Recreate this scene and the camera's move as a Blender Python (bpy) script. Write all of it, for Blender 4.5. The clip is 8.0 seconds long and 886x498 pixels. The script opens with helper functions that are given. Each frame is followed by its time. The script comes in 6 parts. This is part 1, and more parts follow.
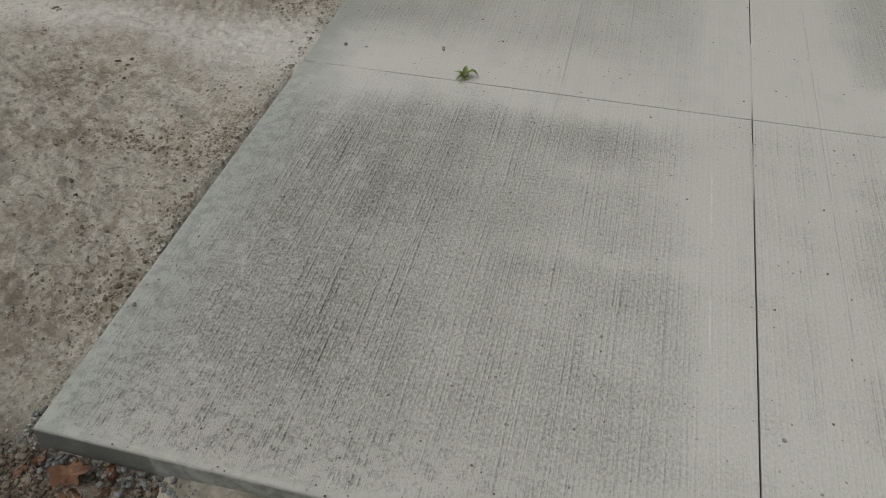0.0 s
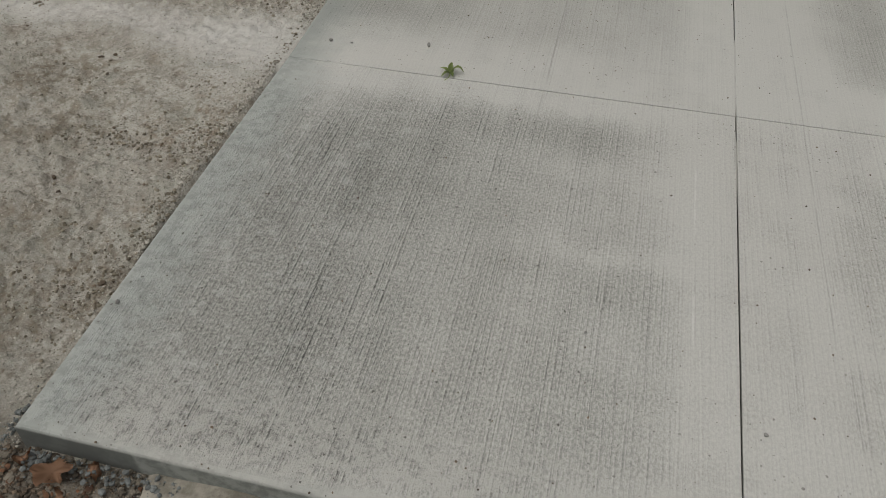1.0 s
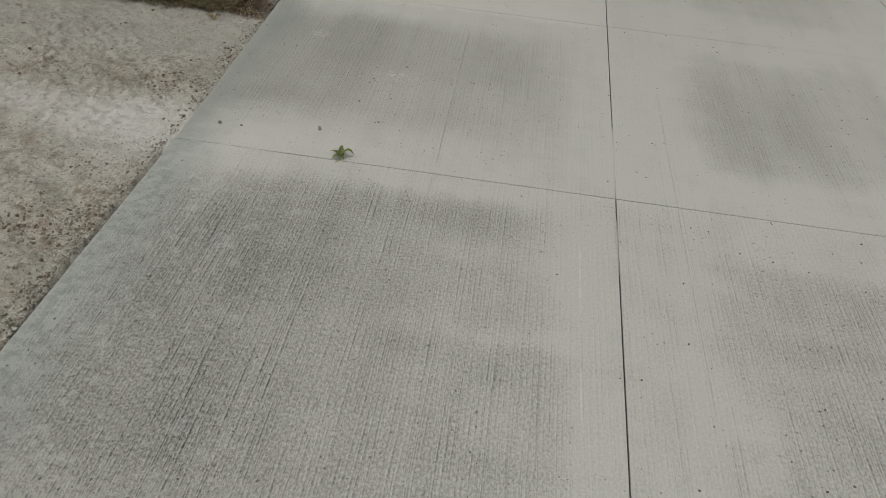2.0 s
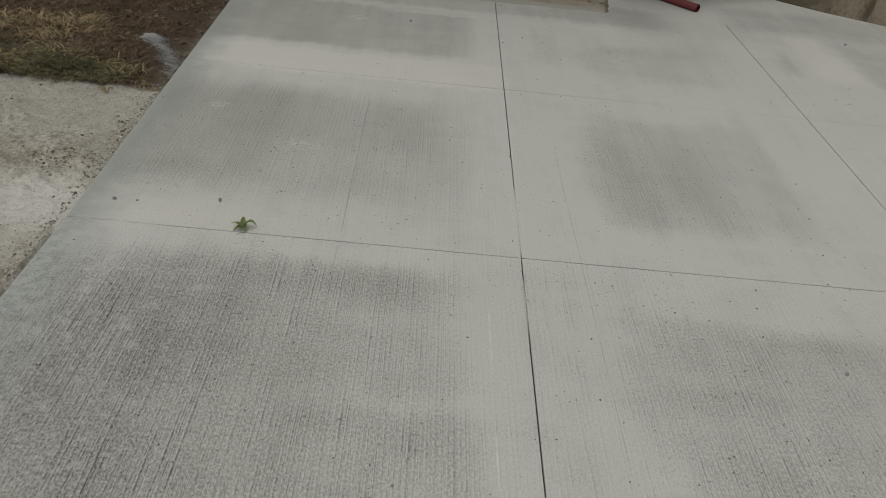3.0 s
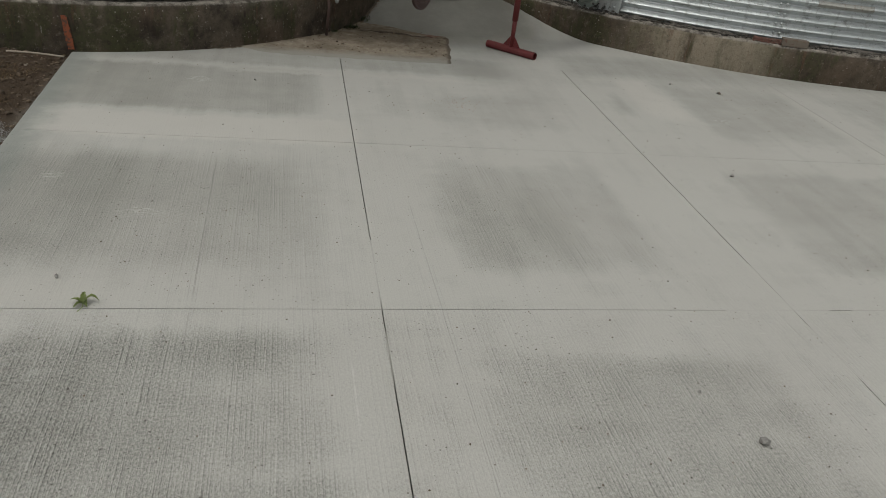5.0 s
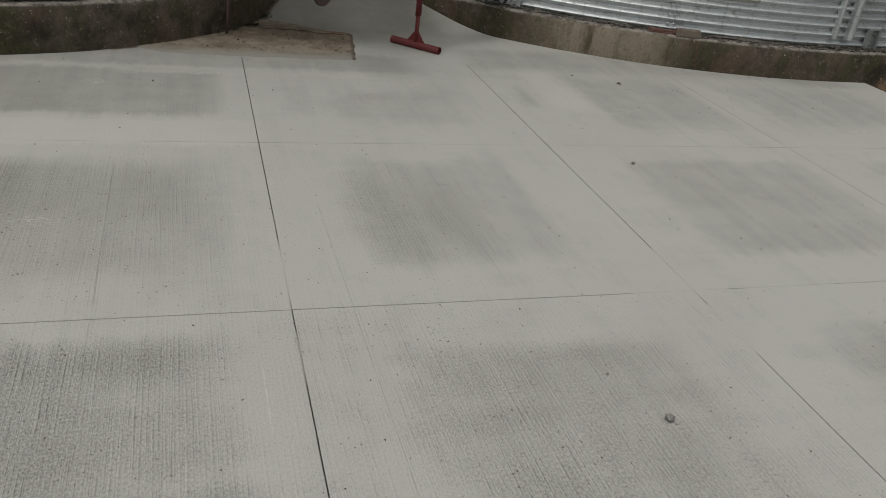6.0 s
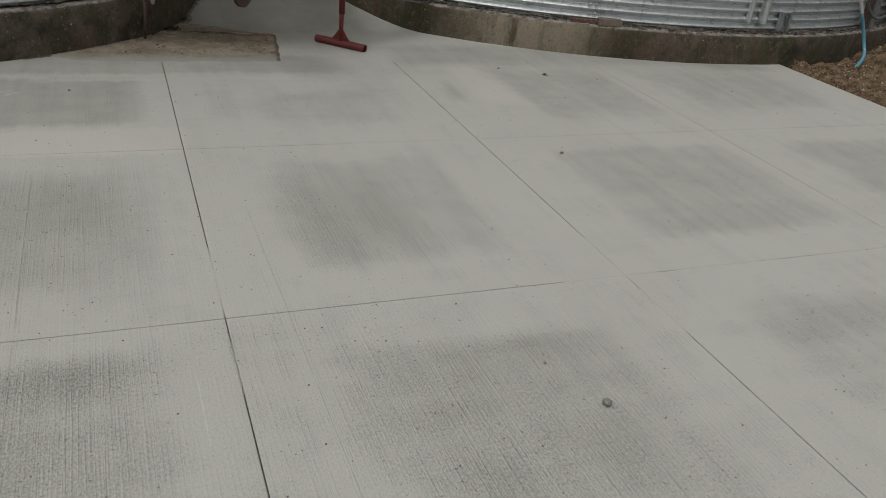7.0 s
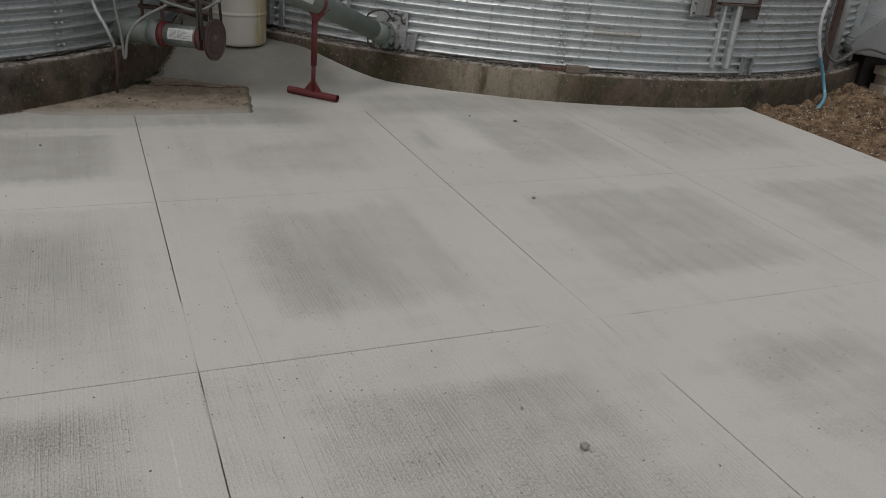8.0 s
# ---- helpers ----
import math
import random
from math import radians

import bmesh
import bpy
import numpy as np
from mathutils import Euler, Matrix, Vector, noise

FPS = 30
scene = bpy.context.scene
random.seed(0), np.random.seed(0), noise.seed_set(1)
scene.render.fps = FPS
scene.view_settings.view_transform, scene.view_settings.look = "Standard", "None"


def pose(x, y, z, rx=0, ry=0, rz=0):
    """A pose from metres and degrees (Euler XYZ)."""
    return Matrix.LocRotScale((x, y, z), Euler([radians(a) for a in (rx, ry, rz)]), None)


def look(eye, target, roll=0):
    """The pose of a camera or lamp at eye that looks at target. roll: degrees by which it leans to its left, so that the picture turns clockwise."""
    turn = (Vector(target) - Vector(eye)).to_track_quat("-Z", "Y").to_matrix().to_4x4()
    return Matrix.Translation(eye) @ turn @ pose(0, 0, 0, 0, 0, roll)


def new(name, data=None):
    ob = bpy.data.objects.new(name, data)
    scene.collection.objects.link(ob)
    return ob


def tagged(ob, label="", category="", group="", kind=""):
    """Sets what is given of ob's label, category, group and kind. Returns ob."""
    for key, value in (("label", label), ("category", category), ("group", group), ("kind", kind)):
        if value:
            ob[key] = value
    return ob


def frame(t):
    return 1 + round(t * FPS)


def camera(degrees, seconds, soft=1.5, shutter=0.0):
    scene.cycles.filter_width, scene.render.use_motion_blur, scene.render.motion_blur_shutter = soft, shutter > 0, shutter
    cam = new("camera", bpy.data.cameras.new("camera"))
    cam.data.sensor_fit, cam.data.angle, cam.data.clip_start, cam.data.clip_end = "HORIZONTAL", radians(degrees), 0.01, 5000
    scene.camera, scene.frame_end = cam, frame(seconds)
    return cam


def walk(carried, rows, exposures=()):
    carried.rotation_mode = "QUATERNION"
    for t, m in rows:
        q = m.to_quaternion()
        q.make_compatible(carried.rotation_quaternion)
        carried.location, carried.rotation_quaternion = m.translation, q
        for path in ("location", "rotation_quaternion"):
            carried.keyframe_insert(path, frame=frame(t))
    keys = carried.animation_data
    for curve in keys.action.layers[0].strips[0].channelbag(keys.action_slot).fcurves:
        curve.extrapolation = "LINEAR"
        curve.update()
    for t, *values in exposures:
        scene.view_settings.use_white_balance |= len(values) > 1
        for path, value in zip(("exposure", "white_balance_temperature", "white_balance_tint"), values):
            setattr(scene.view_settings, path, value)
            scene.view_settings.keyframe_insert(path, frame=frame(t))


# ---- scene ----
cam = camera(57.2, 8.0, soft=0.8)
PATH = [
    (0, (-0.469, -2.786, 1.782), (-0.848, -1.386, 0.404), -0.7),
    (0.5, (-0.466, -2.785, 1.785), (-0.833, -1.384, 0.406), -0.3),
    (1, (-0.459, -2.784, 1.785), (-0.808, -1.384, 0.4), -0.0),
    (1.2, (-0.455, -2.786, 1.775), (-0.764, -1.347, 0.421), 1.4),
    (1.5, (-0.452, -2.78, 1.783), (-0.674, -1.283, 0.477), 3.8),
    (1.7, (-0.447, -2.783, 1.779), (-0.63, -1.251, 0.505), 4.6),
    (2.8, (-0.405, -2.768, 1.753), (-0.391, -1.097, 0.655), 6.3),
    (3, (-0.417, -2.751, 1.78), (-0.357, -1.07, 0.698), 6.4),
    (3.2, (-0.395, -2.759, 1.775), (-0.304, -1.063, 0.72), 6.1),
    (3.5, (-0.401, -2.751, 1.77), (-0.254, -1.051, 0.728), 6.0),
    (4, (-0.379, -2.719, 1.767), (-0.152, -1.003, 0.766), 5.7),
    (4.2, (-0.377, -2.722, 1.772), (-0.1, -0.998, 0.797), 6.3),
    (5.3, (-0.362, -2.739, 1.766), (0.062, -1.021, 0.833), 7.0),
    (5.5, (-0.353, -2.743, 1.767), (0.123, -1.036, 0.839), 7.4),
    (6, (-0.337, -2.746, 1.77), (0.233, -1.067, 0.844), 7.3),
    (6.5, (-0.319, -2.749, 1.77), (0.342, -1.104, 0.846), 6.7),
    (7, (-0.31, -2.749, 1.78), (0.399, -1.121, 0.86), 6.4),
    (7.5, (-0.309, -2.752, 1.784), (0.429, -1.106, 0.92), 6.1),
    (8, (-0.303, -2.762, 1.792), (0.468, -1.106, 0.978), 5.7),
]
walk(cam, [(t, look(eye, target, roll)) for t, eye, target, roll in PATH],
     [(0, 0.05, 6530, 10), (1.0, 0.08, 6530, 10), (1.5, 0.09, 6540, 9), (3, 0.0, 6560, 8), (4, 0.0, 6580, 7), (5.5, -0.02, 6530, 9), (7.5, -0.04, 6500, 10), (8, -0.05, 6490, 13)])

# ---- world and sun: a bright overcast day ----
world = bpy.data.worlds.new("overcast")
scene.world = world
world.use_nodes = True
wt = world.node_tree
sky = wt.nodes.new("ShaderNodeTexSky")
sky.sky_type = "NISHITA"
sky.sun_disc = False
sky.sun_elevation = radians(67)
sky.sun_rotation = radians(240)
sky.dust_density = 4.0
hsv = wt.nodes.new("ShaderNodeHueSaturation")
hsv.inputs["Saturation"].default_value = 0.18
wt.links.new(sky.outputs["Color"], hsv.inputs["Color"])
wt.links.new(hsv.outputs["Color"], wt.nodes["Background"].inputs["Color"])
wt.nodes["Background"].inputs["Strength"].default_value = 0.117
sun = new("sun", bpy.data.lights.new("sun", "SUN"))
sun.data.energy = 0.60
sun.data.angle = radians(75)
sun.data.color = (1.0, 0.96, 0.9)
sun.matrix_world = look((-2.48, -1.43, 7), (0, 0, 0))
tagged(sun, "soft sun behind thin cloud", "sun")


# ---- materials ----
class Nodes:
    """A small wrapper for building node materials."""

    def __init__(self, name):
        self.m = bpy.data.materials.new(name)
        self.m.use_nodes = True
        self.t = self.m.node_tree
        self.b = self.t.nodes["Principled BSDF"]
        self.pos = self.t.nodes.new("ShaderNodeNewGeometry").outputs["Position"]

    def put(self, value, socket):
        if isinstance(value, bpy.types.NodeSocket):
            self.t.links.new(value, socket)
        elif value is not None:
            socket.default_value = value

    def math(self, op, a, b=None, c=None, clamp=False):
        n = self.t.nodes.new("ShaderNodeMath")
        n.operation = op
        n.use_clamp = clamp
        for v, s in zip((a, b, c), n.inputs):
            self.put(v, s)
        return n.outputs[0]

    def scaled(self, sx, sy, sz, vec=None):
        n = self.t.nodes.new("ShaderNodeVectorMath")
        n.operation = "MULTIPLY"
        self.put(vec or self.pos, n.inputs[0])
        n.inputs[1].default_value = (sx, sy, sz)
        return n.outputs[0]

    def noise(self, scale, detail=4.0, rough=0.6, vec=None, color=False):
        n = self.t.nodes.new("ShaderNodeTexNoise")
        n.inputs["Scale"].default_value = scale
        n.inputs["Detail"].default_value = detail
        n.inputs["Roughness"].default_value = rough
        self.put(vec or self.pos, n.inputs["Vector"])
        return n.outputs["Color" if color else "Fac"]

    def voronoi(self, scale, vec=None, out="Distance"):
        n = self.t.nodes.new("ShaderNodeTexVoronoi")
        n.inputs["Scale"].default_value = scale
        self.put(vec or self.pos, n.inputs["Vector"])
        return n.outputs[out]

    def ramp(self, fac, lo, hi, a=0.0, b=1.0):
        n = self.t.nodes.new("ShaderNodeMapRange")
        n.interpolation_type = "SMOOTHSTEP"
        self.put(fac, n.inputs[0])
        for v, s in zip((lo, hi, a, b), (n.inputs[1], n.inputs[2], n.inputs[3], n.inputs[4])):
            self.put(v, s)
        return n.outputs[0]

    def mix(self, fac, a, b, mode="MIX"):
        n = self.t.nodes.new("ShaderNodeMix")
        n.data_type = "RGBA"
        n.blend_type = mode
        self.put(fac, n.inputs[0])
        for v, s in ((a, n.inputs[6]), (b, n.inputs[7])):
            self.put((*v, 1.0) if isinstance(v, tuple) else v, s)
        return n.outputs[2]

    def xyz(self, vec=None):
        n = self.t.nodes.new("ShaderNodeSeparateXYZ")
        self.put(vec or self.pos, n.inputs[0])
        return n.outputs

    def random(self):
        return self.t.nodes.new("ShaderNodeObjectInfo").outputs["Random"]

    def island(self):
        return self.t.nodes.new("ShaderNodeNewGeometry").outputs["Random Per Island"]

    def bump(self, height, strength=0.4, distance=0.002, normal=None):
        n = self.t.nodes.new("ShaderNodeBump")
        n.inputs["Strength"].default_value = strength
        n.inputs["Distance"].default_value = distance
        self.put(height, n.inputs["Height"])
        self.put(normal, n.inputs["Normal"])
        return n.outputs[0]

    def done(self, color, rough=0.8, metal=0.0, normal=None, spec=None):
        self.put((*color, 1.0) if isinstance(color, tuple) else color, self.b.inputs["Base Color"])
        self.put(rough, self.b.inputs["Roughness"])
        self.put(metal, self.b.inputs["Metallic"])
        self.put(normal, self.b.inputs["Normal"])
        self.put(spec, self.b.inputs["Specular IOR Level"])
        return self.m


def patch_mask(n, x, y, cx, cy, hx, hy, sx, sy, strength):
    """A soft-edged rectangle on the slab: bare concrete where the dust has not settled."""
    mx = n.ramp(n.math("ABSOLUTE", n.math("SUBTRACT", x, cx)), hx + sx, hx - sx)
    my = n.ramp(n.math("ABSOLUTE", n.math("SUBTRACT", y, cy)), hy + sy, hy - sy)
    return n.math("MULTIPLY", n.math("MULTIPLY", mx, my), strength)


# centre x, y, half width, half depth, softness across and along, strength of the bare areas
# (a negative strength is a swipe of dust left over a bare area)
BARE = [
    (-1.08, -1.02, 0.76, 0.86, 0.24, 0.10, 0.46),
    (-1.46, -1.16, 0.46, 0.78, 0.34, 0.16, 0.32),
    (-0.86, -0.27, 0.52, 0.08, 0.18, 0.09, 0.13),
    (-0.26, -1.15, 0.12, 0.50, 0.10, 0.30, 0.14),
    (-0.42, -0.86, 0.36, 0.05, 0.18, 0.05, -0.19),
    (-0.46, -0.48, 0.30, 0.05, 0.15, 0.05, -0.15),
    (-1.06, 0.92, 0.82, 0.60, 0.14, 0.16, 0.34),
    (-1.50, 1.00, 0.36, 0.62, 0.22, 0.16, 0.32),
    (-1.50, 2.75, 0.40, 0.44, 0.22, 0.05, 0.17),
    (-0.90, 1.14, 0.50, 0.32, 0.20, 0.20, 0.17),
    (0.92, 0.94, 0.50, 0.62, 0.08, 0.07, 0.28),
    (0.70, 0.84, 0.30, 0.38, 0.16, 0.22, 0.26),
    (2.86, 0.93, 0.66, 0.62, 0.12, 0.07, 0.38),
    (4.85, 0.95, 0.72, 0.58, 0.14, 0.12, 0.40),
    (0.95, -0.98, 0.54, 0.62, 0.14, 0.16, 0.34),
    (0.80, -0.42, 0.44, 0.06, 0.16, 0.07, 0.14),
    (2.52, -0.52, 0.40, 0.15, 0.20, 0.10, 0.26),
    (2.90, -0.95, 0.55, 0.40, 0.26, 0.24, 0.22),
    (-1.06, 2.74, 0.86, 0.47, 0.11, 0.06, 0.54),
    (0.30, 2.62, 0.09, 0.34, 0.08, 0.14, 0.22),
    (0.94, 2.55, 0.44, 0.33, 0.20, 0.15, 0.31),
    (1.42, 2.88, 0.18, 0.24, 0.12, 0.14, 0.19),
    (2.06, 2.84, 0.050, 0.26, 0.05, 0.15, 0.46),
    (3.10, 2.72, 0.52, 0.55, 0.07, 0.18, 0.38),
    (4.70, 2.75, 0.70, 0.48, 0.20, 0.18, 0.38),
    (5.25, 3.48, 0.50, 0.12, 0.25, 0.08, 0.34),
    (-0.40, 3.56, 1.75, 0.24, 0.18, 0.06, 0.43),
    (1.16, 3.40, 0.20, 0.20, 0.15, 0.16, 0.29),
    (3.60, 3.85, 1.70, 0.30, 0.14, 0.14, 0.43),
    (3.40, 3.40, 2.10, 0.18, 0.20, 0.14, 0.14),
    # the ramp between the bins, bared and also darkened for the bins' shade
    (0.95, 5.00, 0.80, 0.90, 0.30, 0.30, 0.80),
]
# strokes of single bristles: x at the cross joint, width, from y, to y, amount
STROKES = [
    (-0.738, 0.0046, -0.42, 0.10, 0.5), (-0.738, 0.0046, 0.0, 1.60, 0.95), (-0.724, 0.0022, -0.30, 1.45, 0.5), (-0.757, 0.0022, -0.10, 1.30, 0.5),
    (-0.83, 0.0022, -0.2, 1.2, 0.4), (-0.66, 0.0022, 0.1, 1.1, 0.4), (0.247, 0.0036, -1.20, 1.10, 0.55), (0.264, 0.0022, -1.00, 0.50, 0.4),
]


def concrete_new():
    n = Nodes("new_concrete")
    px, py, pz = n.xyz()
    # the dust's edges wander, and fray into streaks along the broom's way
    wob = n.xyz(n.noise(1.7, 4, 0.6, color=True))
    fray = n.noise(1.0, 3, 0.6, n.scaled(13, 1.1, 1))
    fine = n.xyz(n.noise(22, 3, 0.65, color=True))
    x = n.math("ADD", px, n.math("ADD", n.math("MULTIPLY_ADD", wob[0], 0.17, -0.085), n.math("MULTIPLY_ADD", fine[0], 0.06, -0.03)))
    y = n.math("ADD", py, n.math("ADD", n.math("MULTIPLY_ADD", wob[1], 0.14, -0.07), n.math("ADD", n.math("MULTIPLY_ADD", fine[1], 0.05, -0.025), n.math("MULTIPLY_ADD", fray, 0.14, -0.07))))
    bare = None
    for p in BARE:
        m = patch_mask(n, x, y, *p)
        bare = m if bare is None else n.math("ADD", bare, m)
    streak = n.ramp(n.noise(1.0, 4, 0.6, n.scaled(9, 0.45, 1)), 0.30, 0.72, -0.08, 0.10)
    wipe = n.math("MULTIPLY", n.ramp(n.noise(1.0, 4, 0.6, n.scaled(1.1, 9, 1)), 0.34, 0.70, 0.05, -0.08), n.ramp(py, 0.1, 0.5, 1.0, 0.45))
    cloud = n.ramp(n.noise(3.4, 5, 0.65), 0.28, 0.70, -0.12, 0.10)
    bare = n.math("MINIMUM", n.math("ADD", n.math("ADD", bare, wipe), n.math("ADD", streak, cloud)), 0.95)
    bare = n.math("MAXIMUM", bare, 0.0)
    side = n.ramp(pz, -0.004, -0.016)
    # broom marks: long furrows with crests between them, some bunched where the broom bore down;
    # their shade and highlights are painted into the colour
    slant = n.math("MULTIPLY_ADD", py, 0.016, px)
    ragged = n.math("MULTIPLY_ADD", n.noise(1.0, 3, 0.7, n.scaled(90, 110, 1)), 0.005, -0.0025)
    across = n.math("ADD", slant, ragged)

    def comb(period, sway, offset):
        """One pass of the broom: spaced furrows that fade in and out, each with a crest thrown up beside it."""
        shift_in = n.t.nodes.new("ShaderNodeCombineXYZ")
        n.put(n.math("MULTIPLY", across, 1.0 / (period * 2.2)), shift_in.inputs[0])
        n.put(n.math("MULTIPLY_ADD", py, 1.1, offset), shift_in.inputs[1])
        phase = n.math("MULTIPLY_ADD", across, math.tau / period, n.math("MULTIPLY", n.noise(1.0, 2, 0.5, shift_in.outputs[0]), sway))
        fade_in = n.t.nodes.new("ShaderNodeCombineXYZ")
        n.put(n.math("MULTIPLY", across, 0.8 / period), fade_in.inputs[0])
        n.put(n.math("MULTIPLY_ADD", py, 2.4, offset), fade_in.inputs[1])
        fade = n.ramp(n.noise(1.0, 2, 0.55, fade_in.outputs[0]), 0.38, 0.58, 0.22, 1.0)
        low = n.math("MULTIPLY", n.ramp(n.math("SINE", phase), 0.50, 0.97), fade)
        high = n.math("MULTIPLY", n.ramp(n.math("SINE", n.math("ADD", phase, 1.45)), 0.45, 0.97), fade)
        return low, high

    near_bays = n.ramp(py, 0.05, -0.02)
    first = n.math("MULTIPLY", n.ramp(px, 0.02, -0.02), near_bays)
    worn = n.ramp(n.noise(1.0, 3, 0.65, n.scaled(60, 20, 1)), 0.34, 0.58, 0.35, 1.0)
    bunch = n.ramp(n.noise(1.0, 3, 0.55, n.scaled(8, 1.0, 1)), 0.36, 0.62, 0.52, 1.0)
    low_a, high_a = comb(0.0190, 9.0, 0.0)
    low_b, high_b = comb(0.0125, 8.0, 17.0)
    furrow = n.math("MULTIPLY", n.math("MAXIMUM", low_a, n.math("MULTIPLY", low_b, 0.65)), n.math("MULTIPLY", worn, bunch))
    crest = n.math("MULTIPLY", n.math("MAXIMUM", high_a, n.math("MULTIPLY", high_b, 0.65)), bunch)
    stroke = None
    sway = n.math("MULTIPLY_ADD", n.noise(1.0, 2, 0.5, n.scaled(0.1, 3, 0.1)), 0.010, -0.005)
    line_x = n.math("ADD", slant, sway)
    for at, wide, lo, hi, amount in STROKES:
        span = n.math("MULTIPLY", n.ramp(py, lo, lo + 0.2), n.ramp(py, hi, hi - 0.2))
        one = n.ramp(n.math("ABSOLUTE", n.math("SUBTRACT", line_x, at)), wide, wide * 0.4, 0.0, amount)
        one = n.math("MULTIPLY", one, span)
        stroke = one if stroke is None else n.math("MAXIMUM", stroke, one)
    stroke = n.math("MULTIPLY", stroke, n.ramp(n.noise(1.0, 4, 0.7, n.scaled(60, 14, 1)), 0.34, 0.50))
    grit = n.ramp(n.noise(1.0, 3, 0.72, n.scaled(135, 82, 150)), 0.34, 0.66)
    inset_x = n.math("MULTIPLY_ADD", n.math("MAXIMUM", py, 0.0), 0.028, n.math("ADD", px, 1.83))
    inset_y = n.math("ADD", py, 1.888)
    shift = n.math("MULTIPLY_ADD", n.noise(6, 5, 0.65), 0.30, -0.15)
    rim = n.ramp(n.math("MULTIPLY_ADD", shift, 0.25, n.math("MINIMUM", inset_x, inset_y)), 0.055, 0.015)
    smoother = n.math("MULTIPLY", n.math("MULTIPLY", n.ramp(py, 2.3, 1.4, 0.20, 0.62), n.ramp(px, 1.75, 1.95, 1.0, 0.62)), n.ramp(py, 3.7, 3.5, 0.3, 1.0))
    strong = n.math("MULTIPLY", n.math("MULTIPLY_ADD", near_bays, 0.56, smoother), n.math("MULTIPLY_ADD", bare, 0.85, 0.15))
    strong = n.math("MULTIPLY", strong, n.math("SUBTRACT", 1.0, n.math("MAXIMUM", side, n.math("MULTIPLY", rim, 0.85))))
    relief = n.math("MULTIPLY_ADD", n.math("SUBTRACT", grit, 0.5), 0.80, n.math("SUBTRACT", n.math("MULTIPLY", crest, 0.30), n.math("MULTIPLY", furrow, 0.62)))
    relief_shading = n.math("MULTIPLY_ADD", relief, strong, 1.0)
    base = n.mix(bare, (0.430, 0.424, 0.386), (0.240, 0.239, 0.210))
    # thick pale slurry wiped beside the second cross joint
    for p in ((-0.98, 1.985, 0.98, 0.20, 0.10, 0.035, 0.75), (-1.45, 0.10, 0.38, 0.10, 0.20, 0.08, 0.35), (2.36, 3.02, 0.15, 0.48, 0.07, 0.16, 0.75), (-0.45, 3.17, 0.34, 0.035, 0.15, 0.03, 0.55), (0.55, 3.18, 0.45, 0.04, 0.20, 0.03, 0.40)):
        base = n.mix(patch_mask(n, x, y, *p), base, (0.480, 0.468, 0.422))
    # shade of furrows and highlight of crests, multiplied into the slab's colour
    base = n.mix(1.0, base, n.math("MAXIMUM", relief_shading, 0.22), "MULTIPLY")
    # pale blotches of paste where the float passed, faint and ragged
    warp = n.t.nodes.new("ShaderNodeVectorMath")
    warp.operation = "MULTIPLY_ADD"
    n.put(n.noise(26, 5, 0.7, color=True), warp.inputs[0])
    warp.inputs[1].default_value = (0.075, 0.075, 0.0)
    n.put(n.pos, warp.inputs[2])
    outer = n.math("MULTIPLY", first, n.ramp(inset_x, 1.25, 0.25))
    for scale, pick, size, tone in ((15, 0.50, 0.42, 0.55), (33, 0.40, 0.44, 0.55)):
        v = n.t.nodes.new("ShaderNodeTexVoronoi")
        v.inputs["Scale"].default_value = scale
        n.put(warp.outputs[0], v.inputs["Vector"])
        blot = n.math("MULTIPLY", n.ramp(n.xyz(v.outputs["Color"])[1], pick, pick + 0.2), n.ramp(v.outputs["Distance"], size, size * 0.5))
        base = n.mix(n.math("MULTIPLY", blot, n.math("MULTIPLY", outer, tone)), base, (0.425, 0.424, 0.392))
    # crust along the front lip, greenish trowelled rim at the open sides
    crust = n.ramp(n.noise(21, 7, 0.76), 0.45, 0.54)
    front = n.ramp(n.math("ADD", inset_y, shift), 0.32, 0.14)
    base = n.mix(n.math("MULTIPLY", n.math("MULTIPLY", front, crust), 0.85), base, (0.400, 0.394, 0.355))
    base = n.mix(n.math("MULTIPLY", n.ramp(n.math("ADD", inset_x, shift), 0.26, 0.0), 0.70), base, (0.190, 0.212, 0.192))
    flank = n.math("MULTIPLY", n.ramp(n.math("ADD", inset_x, shift), 0.32, 0.08), n.ramp(py, 0.3, -0.2))
    base = n.mix(n.math("MULTIPLY", n.math("MULTIPLY", flank, crust), 0.70), base, (0.360, 0.372, 0.342))
    base = n.mix(n.math("MULTIPLY", rim, n.ramp(n.noise(9, 5, 0.7), 0.35, 0.65, 0.05, 0.5)), base, (0.270, 0.284, 0.256))
    # broad uneven tone
    base = n.mix(n.ramp(n.noise(0.9, 4, 0.6), 0.35, 0.70, 0.0, 0.20), base, (0.36, 0.345, 0.31))
    # open pores, of uneven size and gathered in places
    crowd = n.noise(2.3, 4, 0.65)
    open_face = n.math("MULTIPLY", n.ramp(py, 2.2, 1.5, 0.40, 1.0), n.ramp(px, 1.75, 2.1, 1.0, 0.8))
    torn = n.t.nodes.new("ShaderNodeVectorMath")
    torn.operation = "MULTIPLY_ADD"
    n.put(n.noise(150, 3, 0.65, color=True), torn.inputs[0])
    torn.inputs[1].default_value = (0.010, 0.010, 0.0)
    n.put(n.pos, torn.inputs[2])
